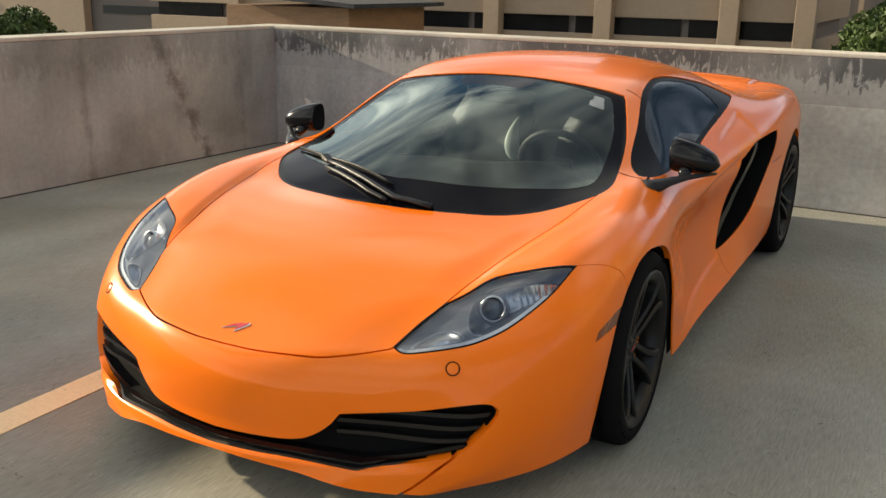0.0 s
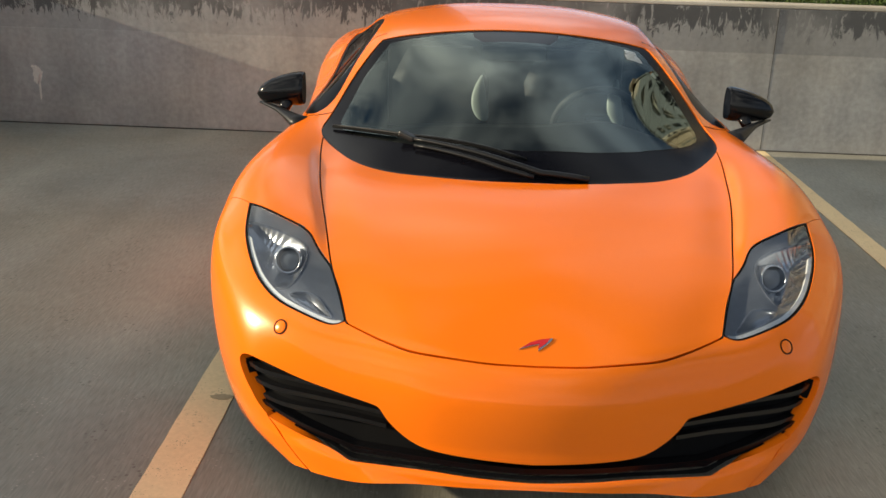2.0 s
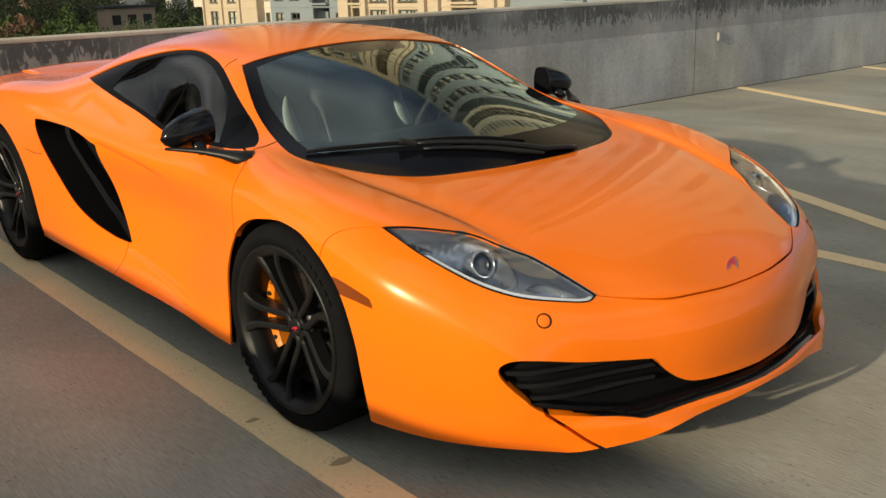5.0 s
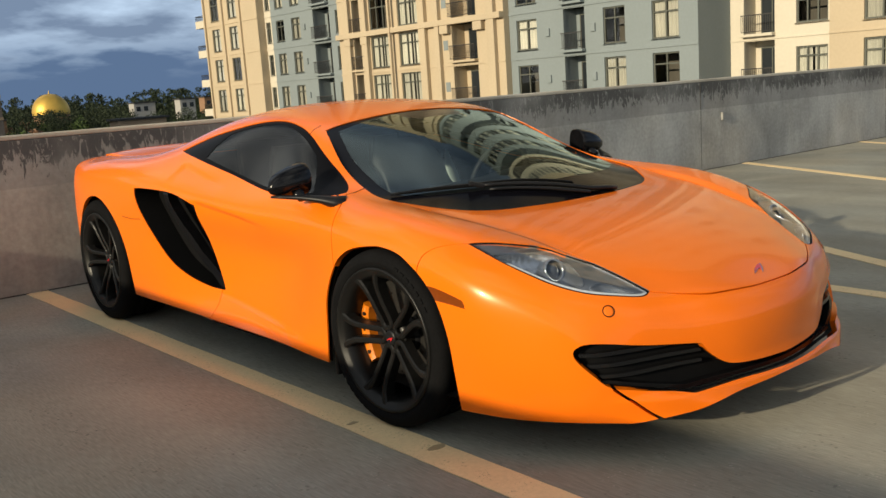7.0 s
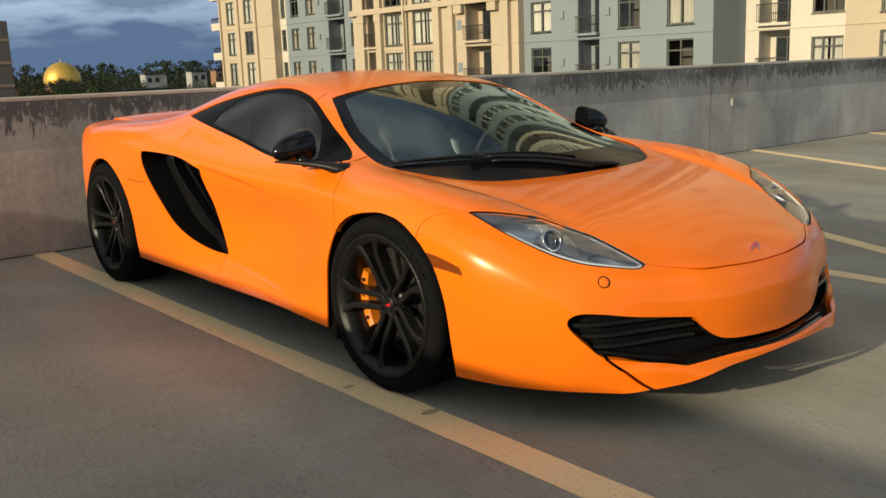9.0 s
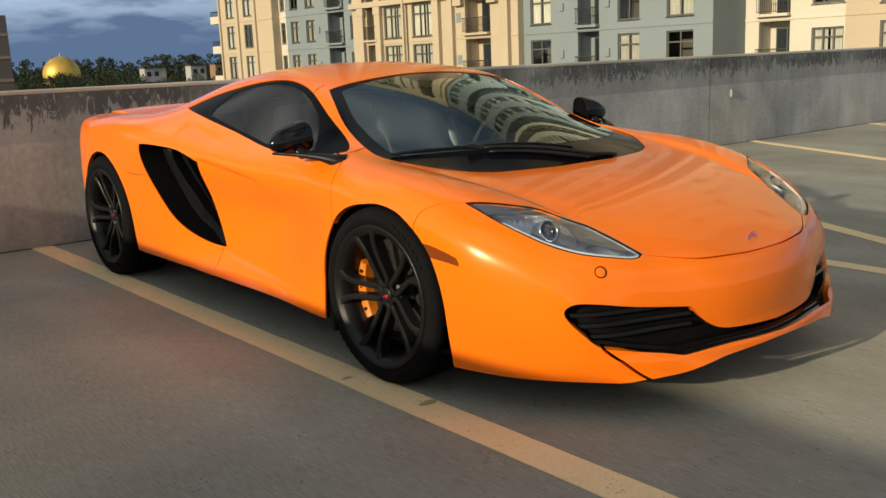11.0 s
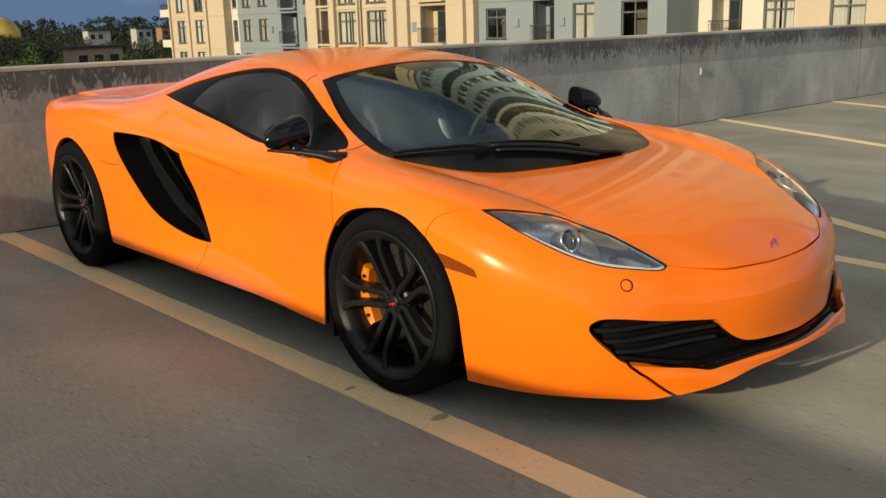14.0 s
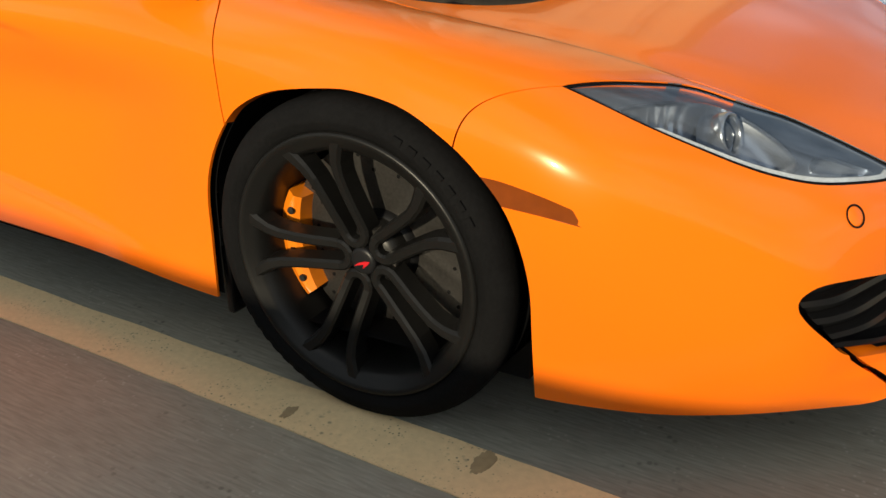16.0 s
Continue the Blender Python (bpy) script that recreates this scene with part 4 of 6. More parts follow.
# front wheel, hood
section((.88, -.22, .136), (.905, -.22, .30), (.918, -.22, .45), (.912, -.22, .588), (.875, -.25, .655), (.77, -.33, .678), (.58, -.45, .648), (.30, -.58, .618), (0, -.63, .614))
section((.89, 0, .16), (.915, 0, .31), (.928, 0, .47), (.923, 0, .61), (.885, 0, .70), (.80, 0, .745), (.62, -.10, .722), (.32, -.20, .704), (0, -.24, .704))
section((.925, .36, .176), (.918, .36, .31), (.913, .36, .45), (.899, .36, .58), (.880, .36, .69), (.80, .34, .765), (.67, .24, .768), (.36, .11, .750), (0, .05, .751))
# cabin
section((.920, .75, .191), (.88, .75, .26), (.842, .75, .40), (.828, .75, .54), (.855, .75, .67), (.79, .75, .785), (.69, .74, .88), (.57, .70, .942), (.34, .63, .978), (0, .60, .990))
section((.920, 1.1, .196), (.868, 1.1, .25), (.82, 1.1, .38), (.818, 1.1, .54), (.865, 1.1, .685), (.79, 1.12, .80), (.615, 1.06, 1.0), (.52, 1.03, 1.060), (.33, 1.01, 1.088), (0, 1.0, 1.107))
section((.918, 1.45, .196), (.873, 1.45, .26), (.838, 1.45, .39), (.848, 1.45, .56), (.89, 1.45, .72), (.80, 1.45, .84), (.625, 1.42, 1.025), (.53, 1.41, 1.086), (.32, 1.4, 1.122), (0, 1.4, 1.137))
section((.915, 1.85, .195), (.905, 1.85, .29), (.90, 1.85, .43), (.91, 1.85, .59), (.925, 1.85, .76), (.83, 1.85, .88), (.67, 1.85, .985), (.54, 1.85, 1.045), (.33, 1.85, 1.09), (0, 1.85, 1.11))
# rear wheel, tail
section((.905, 2.25, .19), (.925, 2.25, .30), (.935, 2.25, .46), (.94, 2.25, .62), (.935, 2.25, .79), (.86, 2.25, .885), (.69, 2.25, .925), (.55, 2.25, .955), (.33, 2.25, .995), (0, 2.25, 1.02))
section((.905, 2.67, .20), (.93, 2.67, .32), (.942, 2.67, .48), (.942, 2.67, .65), (.922, 2.67, .80), (.85, 2.67, .885), (.66, 2.67, .90), (.38, 2.67, .915), (0, 2.67, .92))
section((.88, 3.05, .22), (.895, 3.05, .34), (.905, 3.05, .49), (.902, 3.05, .65), (.892, 3.05, .78), (.83, 3.05, .865), (.64, 3.05, .885), (.36, 3.05, .885), (0, 3.05, .885))
section((.78, 3.27, .24), (.815, 3.27, .35), (.832, 3.26, .49), (.832, 3.26, .64), (.812, 3.28, .75), (.77, 3.33, .83), (.60, 3.37, .87), (.35, 3.40, .875), (0, 3.41, .875))
section((.70, 3.40, .26), (.72, 3.43, .34), (.73, 3.45, .45), (.73, 3.455, .55), (.71, 3.46, .63), (.65, 3.47, .69), (.50, 3.485, .72), (.30, 3.49, .73), (0, 3.49, .73))
section((.60, 3.40, .27), (.60, 3.44, .33), (.60, 3.46, .40), (.60, 3.465, .45), (.55, 3.47, .48), (.50, 3.48, .50), (.40, 3.49, .50), (.20, 3.49, .50), (0, 3.49, .50))


def paced(net, axis):
    """Knots along one axis of the net by the mean spacing of its points."""
    gap = np.linalg.norm(np.diff(net, axis=axis), axis=2).mean(axis=1 - axis) ** 0.8
    return np.concatenate([[0], np.cumsum(gap)])


# pressed creases of the flanks, seen from the side: ends (y, z), depth, and which side of the line is sunk
CREASES = [((1.52, .724), (.86, .628), .013, 1), ((1.76, .888), (1.28, .788), .009, 1), ((1.42, .303), (.46, .222), .009, -1)]


def creased(p, n):
    for a, b, depth, way in CREASES:
        a, b = np.array(a), np.array(b)
        d = b - a
        size = np.linalg.norm(d)
        t = ((p[..., 1:] - a) @ d) / size ** 2
        off = ((p[..., 2] - a[1]) * d[0] - (p[..., 1] - a[0]) * d[1]) / size * way
        fade = np.clip(t / .12, 0, 1) * np.clip((1 - t) / .45, 0, 1)
        shape = np.where(off > 0, np.exp(-off / .055), np.exp(-(off / .010) ** 2))
        p = p - n * (depth * fade * fade * (3 - 2 * fade) * shape * (np.abs(p[..., 0]) > .6))[..., None]
    # a shallow valley runs along the seam of the front lid, steep on the wing's side
    x, y = np.abs(p[..., 0]), p[..., 1]
    seam = np.interp(y, (-.60, -.422, -.27, -.12, .10, .30), (.524, .563, .597, .625, .655, .668))
    off = x - seam
    fade = np.clip((y + .62) / .22, 0, 1) * np.clip((.16 - y) / .22, 0, 1) * (p[..., 2] > .42)
    valley = np.where(off < 0, np.exp(-(off / .075) ** 2), np.exp(-(off / .022) ** 2))
    p = p - n * (.011 * fade * fade * (3 - 2 * fade) * valley)[..., None]
    # the ridge across the nose, hollowed a little below
    ax = np.abs(p[..., 0])
    off = np.interp(ax, (0, .25, .45, .56, .66, .74), (.405, .402, .410, .440, .490, .53)) - p[..., 2]
    side = np.clip((.70 - ax) / .25, 0, 1)
    foot = np.clip((p[..., 2] - .200) / .025, 0, 1)
    hollow = np.where(off > 0, np.minimum(np.hypot(off, .010) - .010, .12), 0) * foot * foot * (3 - 2 * foot)
    return p - n * (.18 * hollow * side * (p[..., 1] < -.6))[..., None]


def skin(rows, columns):
    """Vertices, outward normals and triangles of the whole skin."""
    half = np.array(SECTIONS, float)
    net = np.concatenate([half, half[:, -2::-1] * (-1, 1, 1)], axis=1)
    ki, kj = paced(net, 0), paced(net, 1)
    u, v = np.linspace(0, ki[-1], rows), np.linspace(0, kj[-1], columns)
    p = cubic(ki, net, u)
    p = cubic(kj, p.transpose(1, 0, 2), v).transpose(1, 0, 2)
    for finish in (creased, None):
        n = np.cross(np.gradient(p, axis=0), np.gradient(p, axis=1))
        n /= np.maximum(np.linalg.norm(n, axis=2, keepdims=True), 1e-9)
        p = finish(p, n) if finish else p
    i, j = np.meshgrid(np.arange(rows - 1), np.arange(columns - 1), indexing="ij")
    q = i * columns + j
    q = q.ravel()
    tris = np.concatenate([np.stack([q, q + columns, q + columns + 1], 1), np.stack([q, q + columns + 1, q + 1], 1)])
    return p.reshape(-1, 3), n.reshape(-1, 3), tris


# ---- cutting the skin into panels ----
def joined(*meshes):
    vs, ns, ts, k = [], [], [], 0
    for v, n, t in meshes:
        vs.append(v), ns.append(n), ts.append(t + k)
        k += len(v)
    return np.concatenate(vs), np.concatenate(ns), np.concatenate(ts)


def tidy(v, n, t):
    """Drops the vertices that no triangle uses."""
    used, back = np.unique(t, return_inverse=True)
    return v[used], n[used], back.reshape(t.shape)


def clip(m, f):
    """Cuts a mesh where f, given for its vertices, is zero: the piece below, and the piece above."""
    v, n, t = m
    f = np.where(np.abs(f) < 1e-7, 1e-7, f)
    low = (f < 0)[t]
    count = low.sum(1)
    mixed = t[(count > 0) & (count < 3)]
    ml = (f < 0)[mixed]
    lone_low = ml.sum(1) == 1
    first = np.where(lone_low, ml.argmax(1), (~ml).argmax(1))
    r = np.arange(len(mixed))
    a, b, c = mixed[r, first], mixed[r, (first + 1) % 3], mixed[r, (first + 2) % 3]
    pairs = np.sort(np.concatenate([np.stack([a, b], 1), np.stack([a, c], 1)]), axis=1)
    edges, where = np.unique(pairs, axis=0, return_inverse=True)
    where = where.ravel()
    if len(edges):
        w = (f[edges[:, 0]] / (f[edges[:, 0]] - f[edges[:, 1]]))[:, None]
        nv = v[edges[:, 0]] * (1 - w) + v[edges[:, 1]] * w
        nn = n[edges[:, 0]] * (1 - w) + n[edges[:, 1]] * w
        v2, n2 = np.concatenate([v, nv]), np.concatenate([n, nn])
    else:
        v2, n2 = v, n
    p, q = len(v) + where[:len(mixed)], len(v) + where[len(mixed):]
    tip = np.stack([a, p, q], 1)
    rest = np.concatenate([np.stack([p, b, c], 1), np.stack([p, c, q], 1)])
    two = np.concatenate([lone_low, lone_low])
    below = np.concatenate([t[count == 3], tip[lone_low], rest[~two]])
    above = np.concatenate([t[count == 0], tip[~lone_low], rest[two]])
    return tidy(v2, n2, below), tidy(v2, n2, above)


def smoothed(points, steps=7):
    """A closed Catmull-Rom curve through the points; a point given twice is a sharp corner."""
    p = np.array(points, float)
    out = []
    for k in range(len(p)):
        p0, p1, p2, p3 = p[k - 1], p[k], p[(k + 1) % len(p)], p[(k + 2) % len(p)]
        if np.allclose(p1, p2):
            continue
        for s in np.linspace(0, 1, steps, endpoint=False):
            out.append(0.5 * (2 * p1 + (p2 - p0) * s + (2 * p0 - 5 * p1 + 4 * p2 - p3) * s * s + (3 * p1 - p0 - 3 * p2 + p3) * s ** 3))
    return np.array(out)


def inside(pts, outline):
    """Signed distance of 2D points to a closed outline, negative within."""
    a, b = outline, np.roll(outline, -1, axis=0)
    best, within = np.full(len(pts), 1e9), np.zeros(len(pts), bool)
    for p, q in zip(a, b):
        d = q - p
        s = np.clip(((pts - p) @ d) / max(d @ d, 1e-12), 0, 1)
        best = np.minimum(best, np.linalg.norm(pts - p - s[:, None] * d, axis=1))
        cross = (p[1] > pts[:, 1]) != (q[1] > pts[:, 1])
        if abs(d[1]) > 1e-12:
            within ^= cross & (pts[:, 0] < p[0] + (pts[:, 1] - p[1]) * d[0] / d[1])
    return np.where(within, -best, best)


def region(m, outline, axes, keep):
    """Signed distance of the mesh to an outline seen along one axis; keep tells the side of the car that counts."""
    v = np.abs(m[0]) if 0 in axes else m[0]
    v = np.stack([v[:, axes[0]], m[0][:, axes[1]]], 1)
    f = inside(v, outline)
    return np.where(keep(np.abs(m[0][:, 0]), m[0][:, 1], m[0][:, 2]), f, np.maximum(f, 0.05))


def sunk(m, depth):
    v, n, t = m
    return v - n / np.maximum(np.linalg.norm(n, axis=1, keepdims=True), 1e-9) * depth, n, t


def rim(m, depth):
    """The folded edge of a panel: a strip that runs inwards from its border."""
    v, n, t = m
    e = np.concatenate([t[:, [0, 1]], t[:, [1, 2]], t[:, [2, 0]]])
    key = np.sort(e, axis=1)
    _, first, count = np.unique(key, axis=0, return_index=True, return_counts=True)
    e = e[first[count == 1]]
    a, b = v[e[:, 0]], v[e[:, 1]]
    a2, b2 = a - n[e[:, 0]] * depth, b - n[e[:, 1]] * depth
    out = np.cross(b - a, n[e[:, 0]])
    out /= np.maximum(np.linalg.norm(out, axis=1, keepdims=True), 1e-9)
    k = len(e)
    i = np.arange(k)
    return np.concatenate([a, b, b2, a2]), np.concatenate([out] * 4), np.concatenate([np.stack([i, i + 3 * k, i + 2 * k], 1), np.stack([i, i + 2 * k, i + k], 1)])


def sheet(name, m, mat, parent, label="", fold=0.0):
    """Links a cut mesh as one object, with its border folded inwards."""
    if fold:
        m = joined(m, rim(m, fold))
    v, n, t = m
    me = bpy.data.meshes.new(name)
    me.from_pydata(v.tolist(), [], t.tolist())
    me.shade_smooth()
    n = n / np.maximum(np.linalg.norm(n, axis=1, keepdims=True), 1e-9)
    me.normals_split_custom_set_from_vertices(n.tolist())
    me.materials.append(mat)
    ob = new(name, me)
    ob.parent = parent
    return tagged(ob, label)


def finer(m, rounds=2):
    """Splits every triangle into four, so that a small dish can be pressed into it."""
    v, n, t = m
    for _ in range(rounds):
        e = np.sort(np.concatenate([t[:, [0, 1]], t[:, [1, 2]], t[:, [2, 0]]]), axis=1)
        edges, where = np.unique(e, axis=0, return_inverse=True)
        where = where.ravel() + len(v)
        k = len(t)
        a, b, c = where[:k], where[k:2 * k], where[2 * k:]
        v = np.concatenate([v, (v[edges[:, 0]] + v[edges[:, 1]]) / 2])
        n = np.concatenate([n, (n[edges[:, 0]] + n[edges[:, 1]]) / 2])
        t = np.concatenate([np.stack([t[:, 0], a, c], 1), np.stack([a, t[:, 1], b], 1), np.stack([c, b, t[:, 2]], 1), np.stack([a, b, c], 1)])
    return v, n, t


def halves(m):
    """The left and the right half of a cut mesh."""
    right, left = clip(m, m[0][:, 0])
    return left, right


# ---- outlines of the panels ----
ARCH_FRONT = smoothed([(-.305, .0), (-.305, .0), (-.312, .243), (-.312, .382), (-.279, .486), (-.217, .558), (-.15, .606), (-.081, .639), (0, .653), (.069, .652), (.19, .632), (.27, .598), (.320, .556), (.366, .485), (.390, .404), (.392, .296), (.389, .20), (.38, .0), (.38, .0)])
ARCH_REAR = np.array([(2.632 + .372 * math.cos(a), .338 + .372 * math.sin(a)) for a in np.linspace(0, 2 * math.pi, 60, endpoint=False)])
SCREEN = smoothed([(0, -.123), (0, -.123), (.14, -.118), (.28, -.092), (.42, -.055), (.52, .005), (.60, .10), (.659, .20), (.682, .30), (.668, .42), (.622, .64), (.536, .865), (.536, .865), (.520, .885), (.515, .885), (.30, .873), (0, .868), (0, .868), (-.2, .868), (-.2, .868), (-.2, -.123), (-.2, -.123)])
PANE = smoothed([(0, .015), (0, .015), (.20, .04), (.36, .095), (.50, .175), (.575, .232), (.612, .285), (.612, .285), (.620, .34), (.610, .43), (.569, .64), (.490, .840), (.490, .840), (.30, .848), (0, .843), (0, .843), (-.2, .843), (-.2, .843), (-.2, .015), (-.2, .015)])
SENSOR = np.array([(-.1, .90), (.165, .90), (.165, .80), (.130, .735), (-.1, .735)])
SIDE_WINDOW = smoothed([(1.884, .947), (1.884, .947), (1.80, .985), (1.66, 1.022), (1.40, 1.064), (1.22, 1.074), (1.06, 1.052), (.91, 1.005), (.68, .897), (.455, .797), (.455, .797), (.52, .788), (.68, .786), (.98, .79), (1.36, .856), (1.70, .918)])
SIDE_PANE = smoothed([(1.61, .920), (1.61, .920), (1.60, .97), (1.55, 1.022), (1.55, 1.022), (1.38, 1.05), (1.21, 1.06), (1.07, 1.039), (.925, .992), (.785, .926), (.785, .926), (.64, .800), (.64, .800), (.70, .797), (.97, .803), (1.34, .866)])
LAMP = smoothed([(.802, -.308), (.802, -.308), (.70, -.386), (.61, -.452), (.565, -.53), (.526, -.588), (.526, -.588), (.492, -.68), (.464, -.768), (.464, -.768), (.512, -.770), (.63, -.703), (.70, -.633), (.748, -.55), (.786, -.44)])
BONNET = smoothed([(0, -.912), (0, -.912), (.125, -.906), (.27, -.877), (.36, -.837), (.464, -.772), (.464, -.772), (.492, -.68), (.526, -.588), (.563, -.422), (.597, -.27), (.625, -.12), (.655, .10), (.668, .30), (.66, .45), (.66, .45), (-.2, .45), (-.2, .45), (-.2, -.912), (-.2, -.912)])
GRILLE = smoothed([(0, .244), (0, .244), (.15, .250), (.25, .258), (.30, .275), (.345, .309), (.372, .345), (.372, .345), (.55, .366), (.66, .386), (.718, .392), (.744, .380), (.750, .358), (.738, .33), (.712, .295), (.672, .254), (.60, .238), (.438, .202), (.438, .202), (.25, .209), (.14, .208), (0, .206), (0, .206), (-.1, .206), (-.1, .206), (-.1, .244), (-.1, .244)])
LIP = smoothed([(-.1, 0), (-.1, 0), (.50, 0), (.50, 0), (.515, .11), (.58, .17), (.665, .25), (.665, .25), (.66, .262), (.66, .262), (.60, .255), (.438, .224), (.25, .231), (.14, .230), (0, .228), (0, .228), (-.1, .228), (-.1, .228)])
VENT = smoothed([(2.06, .755), (2.02, .778), (1.70, .765), (1.488, .714), (1.488, .714), (1.472, .61), (1.435, .46), (1.355, .318), (1.355, .318), (1.50, .325), (1.675, .362), (1.82, .43), (1.95, .555), (2.03, .67)])
DOOR = smoothed([(.47, .790), (.42, .780), (.376, .74), (.345, .652), (.331, .575), (.31, .50), (.30, .40), (.30, .16), (.30, .16), (1.40, .16), (1.40, .16), (1.385, .32), (1.455, .46), (1.49, .61), (1.505, .72), (1.505, .72), (1.60, .82), (1.72, .93), (1.72, .93), (1.36, .90), (.98, .82), (.68, .82)])
MARKER = smoothed([(-.20, .548), (-.20, .548), (-.262, .546), (-.33, .533), (-.382, .517), (-.382, .517), (-.398, .490), (-.398, .490), (-.335, .500), (-.24, .506), (-.20, .505), (-.20, .505)])

# ---- the car ----
car = new("sports_car")
tagged(car, "bright orange two-door sports car parked on the concrete deck", "car")

whole = skin(400, 301)
front_side = lambda x, y, z: (x > .55) & (y < 1.2)
_, whole = clip(whole, region(whole, ARCH_FRONT, (1, 2), front_side))
_, whole = clip(whole, region(whole, ARCH_REAR, (1, 2), lambda x, y, z: (x > .55) & (y > 1.5)))
screen, whole = clip(whole, region(whole, SCREEN, (0, 1), lambda x, y, z: (z > .6) & (y < 1.2)))
side_glass, whole = clip(whole, region(whole, SIDE_WINDOW, (1, 2), lambda x, y, z: (x > .42) & (z > .7)))


def pane_shape(m):
    """The windscreen is rounder than the body behind it: flush with its border, bulged between."""
    v, n, t = m
    off = region(m, SCREEN, (0, 1), lambda x, y, z: (z > .6) & (y < 1.2))
    x, y = v[:, 0], v[:, 1]
    terms = np.stack([np.ones_like(x), y, y * y, x * x, x * x * y, x ** 4, x * x * y * y, x ** 4 * y], 1)
    k = np.array(BULGE)
    z = terms @ k
    slope_y = k[1] + 2 * k[2] * y + k[4] * x * x + 2 * k[6] * x * x * y + k[7] * x ** 4
    slope_x = 2 * k[3] * x + 2 * k[4] * x * y + 4 * k[5] * x ** 3 + 2 * k[6] * x * y * y + 4 * k[7] * x ** 3 * y
    w = np.clip(-off / .02, 0, 1)
    w = w * w * (3 - 2 * w)
    up = np.stack([-slope_x, -slope_y, np.ones_like(x)], 1)
    up /= np.linalg.norm(up, axis=1, keepdims=True)
    v2 = v.copy()
    v2[:, 2] += (z - v[:, 2]) * w
    return v2, n * (1 - w[:, None]) + up * w[:, None], t


BULGE = (.7797, .487, -.1617, -.3629, -.6776, .6153, .9869, -.7366)
screen = pane_shape(screen)
lamps, whole = clip(whole, region(whole, LAMP, (0, 1), lambda x, y, z: (z > .42) & (y < 0)))
grille, whole = clip(whole, region(whole, GRILLE, (0, 2), lambda x, y, z: y < -.55))
grille = (grille[0], grille[1] * (1, 1, 0), grille[2])
vents, whole = clip(whole, region(whole, VENT, (1, 2), lambda x, y, z: x > .6))
markers, whole = clip(whole, region(whole, MARKER, (1, 2), lambda x, y, z: (x > .8) & (y < 0)))
sheet("inner_shell", sunk(whole, .022), M_DARK, car, "black inner shell behind the panels")

GAP = .0022
bonnet, whole = clip(whole, region(whole, BONNET, (0, 1), lambda x, y, z: (z > .42) & (y < .5)) + GAP)
_, whole = clip(whole, region(whole, BONNET, (0, 1), lambda x, y, z: (z > .42) & (y < .5)) - GAP)
sheet("bonnet", bonnet, M_PAINT, car, "smooth orange front lid", .014)
lip, whole = clip(whole, region(whole, LIP, (0, 2), lambda x, y, z: y < -.6) + .004)
_, whole = clip(whole, region(whole, LIP, (0, 2), lambda x, y, z: y < -.6) - .005)
sheet("front_lip", sunk(lip, -.004), M_PAINT, car, "orange lower lip of the bumper", .03)


def bumper_line(m):
    x, y, z = np.abs(m[0][:, 0]), m[0][:, 1], m[0][:, 2]
    return np.where(y < .3, (y - np.maximum(-.312 + (x - .80) * 1.16, -.70)) * .65, 1.0)


bumper, whole = clip(whole, bumper_line(whole) + GAP * .4)
_, whole = clip(whole, bumper_line(whole) - GAP * .4)
sheet("front_bumper", bumper, M_PAINT, car, "orange front bumper with a black air intake", .035)


def door_gap(m):
    """The gap round the door; it closes up behind, where the door meets the rear wing."""
    y, z = m[0][:, 1], m[0][:, 2]
    return GAP * .8 * (1 - np.clip((y - 1.46) / .04, 0, 1) * np.clip((z - .69) / .03, 0, 1))


doors, whole = clip(whole, region(whole, DOOR, (1, 2), lambda x, y, z: x > .6) + door_gap(whole))
_, whole = clip(whole, region(whole, DOOR, (1, 2), lambda x, y, z: x > .6) - door_gap(whole))
door_left, door_right = [sheet("door", m, M_PAINT, car, "orange door with a scooped flank", .006) for m in halves(doors)]
sheet("body", whole, M_PAINT, car, "orange roof, flanks and wings", .02)

# windscreen: a clear pane within a black printed border
pane, border = clip(screen, region(screen, PANE, (0, 1), lambda x, y, z: z > .6))
band, pane = clip(pane, region(pane, SENSOR, (0, 1), lambda x, y, z: z > .6))
windscreen = sheet("windscreen", sunk(pane, .003), M_GLASS, car, "tinted curved windscreen")
windscreen.visible_shadow = False
foot_border, side_border = clip(border, np.where(np.abs(border[0][:, 0]) > .4, np.maximum(border[0][:, 1] - .84, .46 - np.abs(border[0][:, 0])) * -1, -.05))
sheet("black_border", sunk(foot_border, .004), M_BORDER, windscreen, "glossy black border", .012)
sheet("sensor_band", sunk(band, .003), M_BLACK, windscreen, "black printed patch round the mirror mount", .004)
for m in halves(side_border):
    sheet("pillar_trim", sunk(m, .004), M_BORDER, windscreen, "black trim along the pillar", .012)
for m, door in zip(halves(side_glass), (door_left, door_right)):
    clear, surround = clip(m, region(m, SIDE_PANE, (1, 2), lambda x, y, z: x > .42))
    window = sheet("side_window", sunk(clear, .007), M_SIDEGLASS, car, "dark tinted side window")
    window.visible_shadow = False
    sheet("window_surround", sunk(surround, .005), M_FRIT, window, "black window surround", .012)

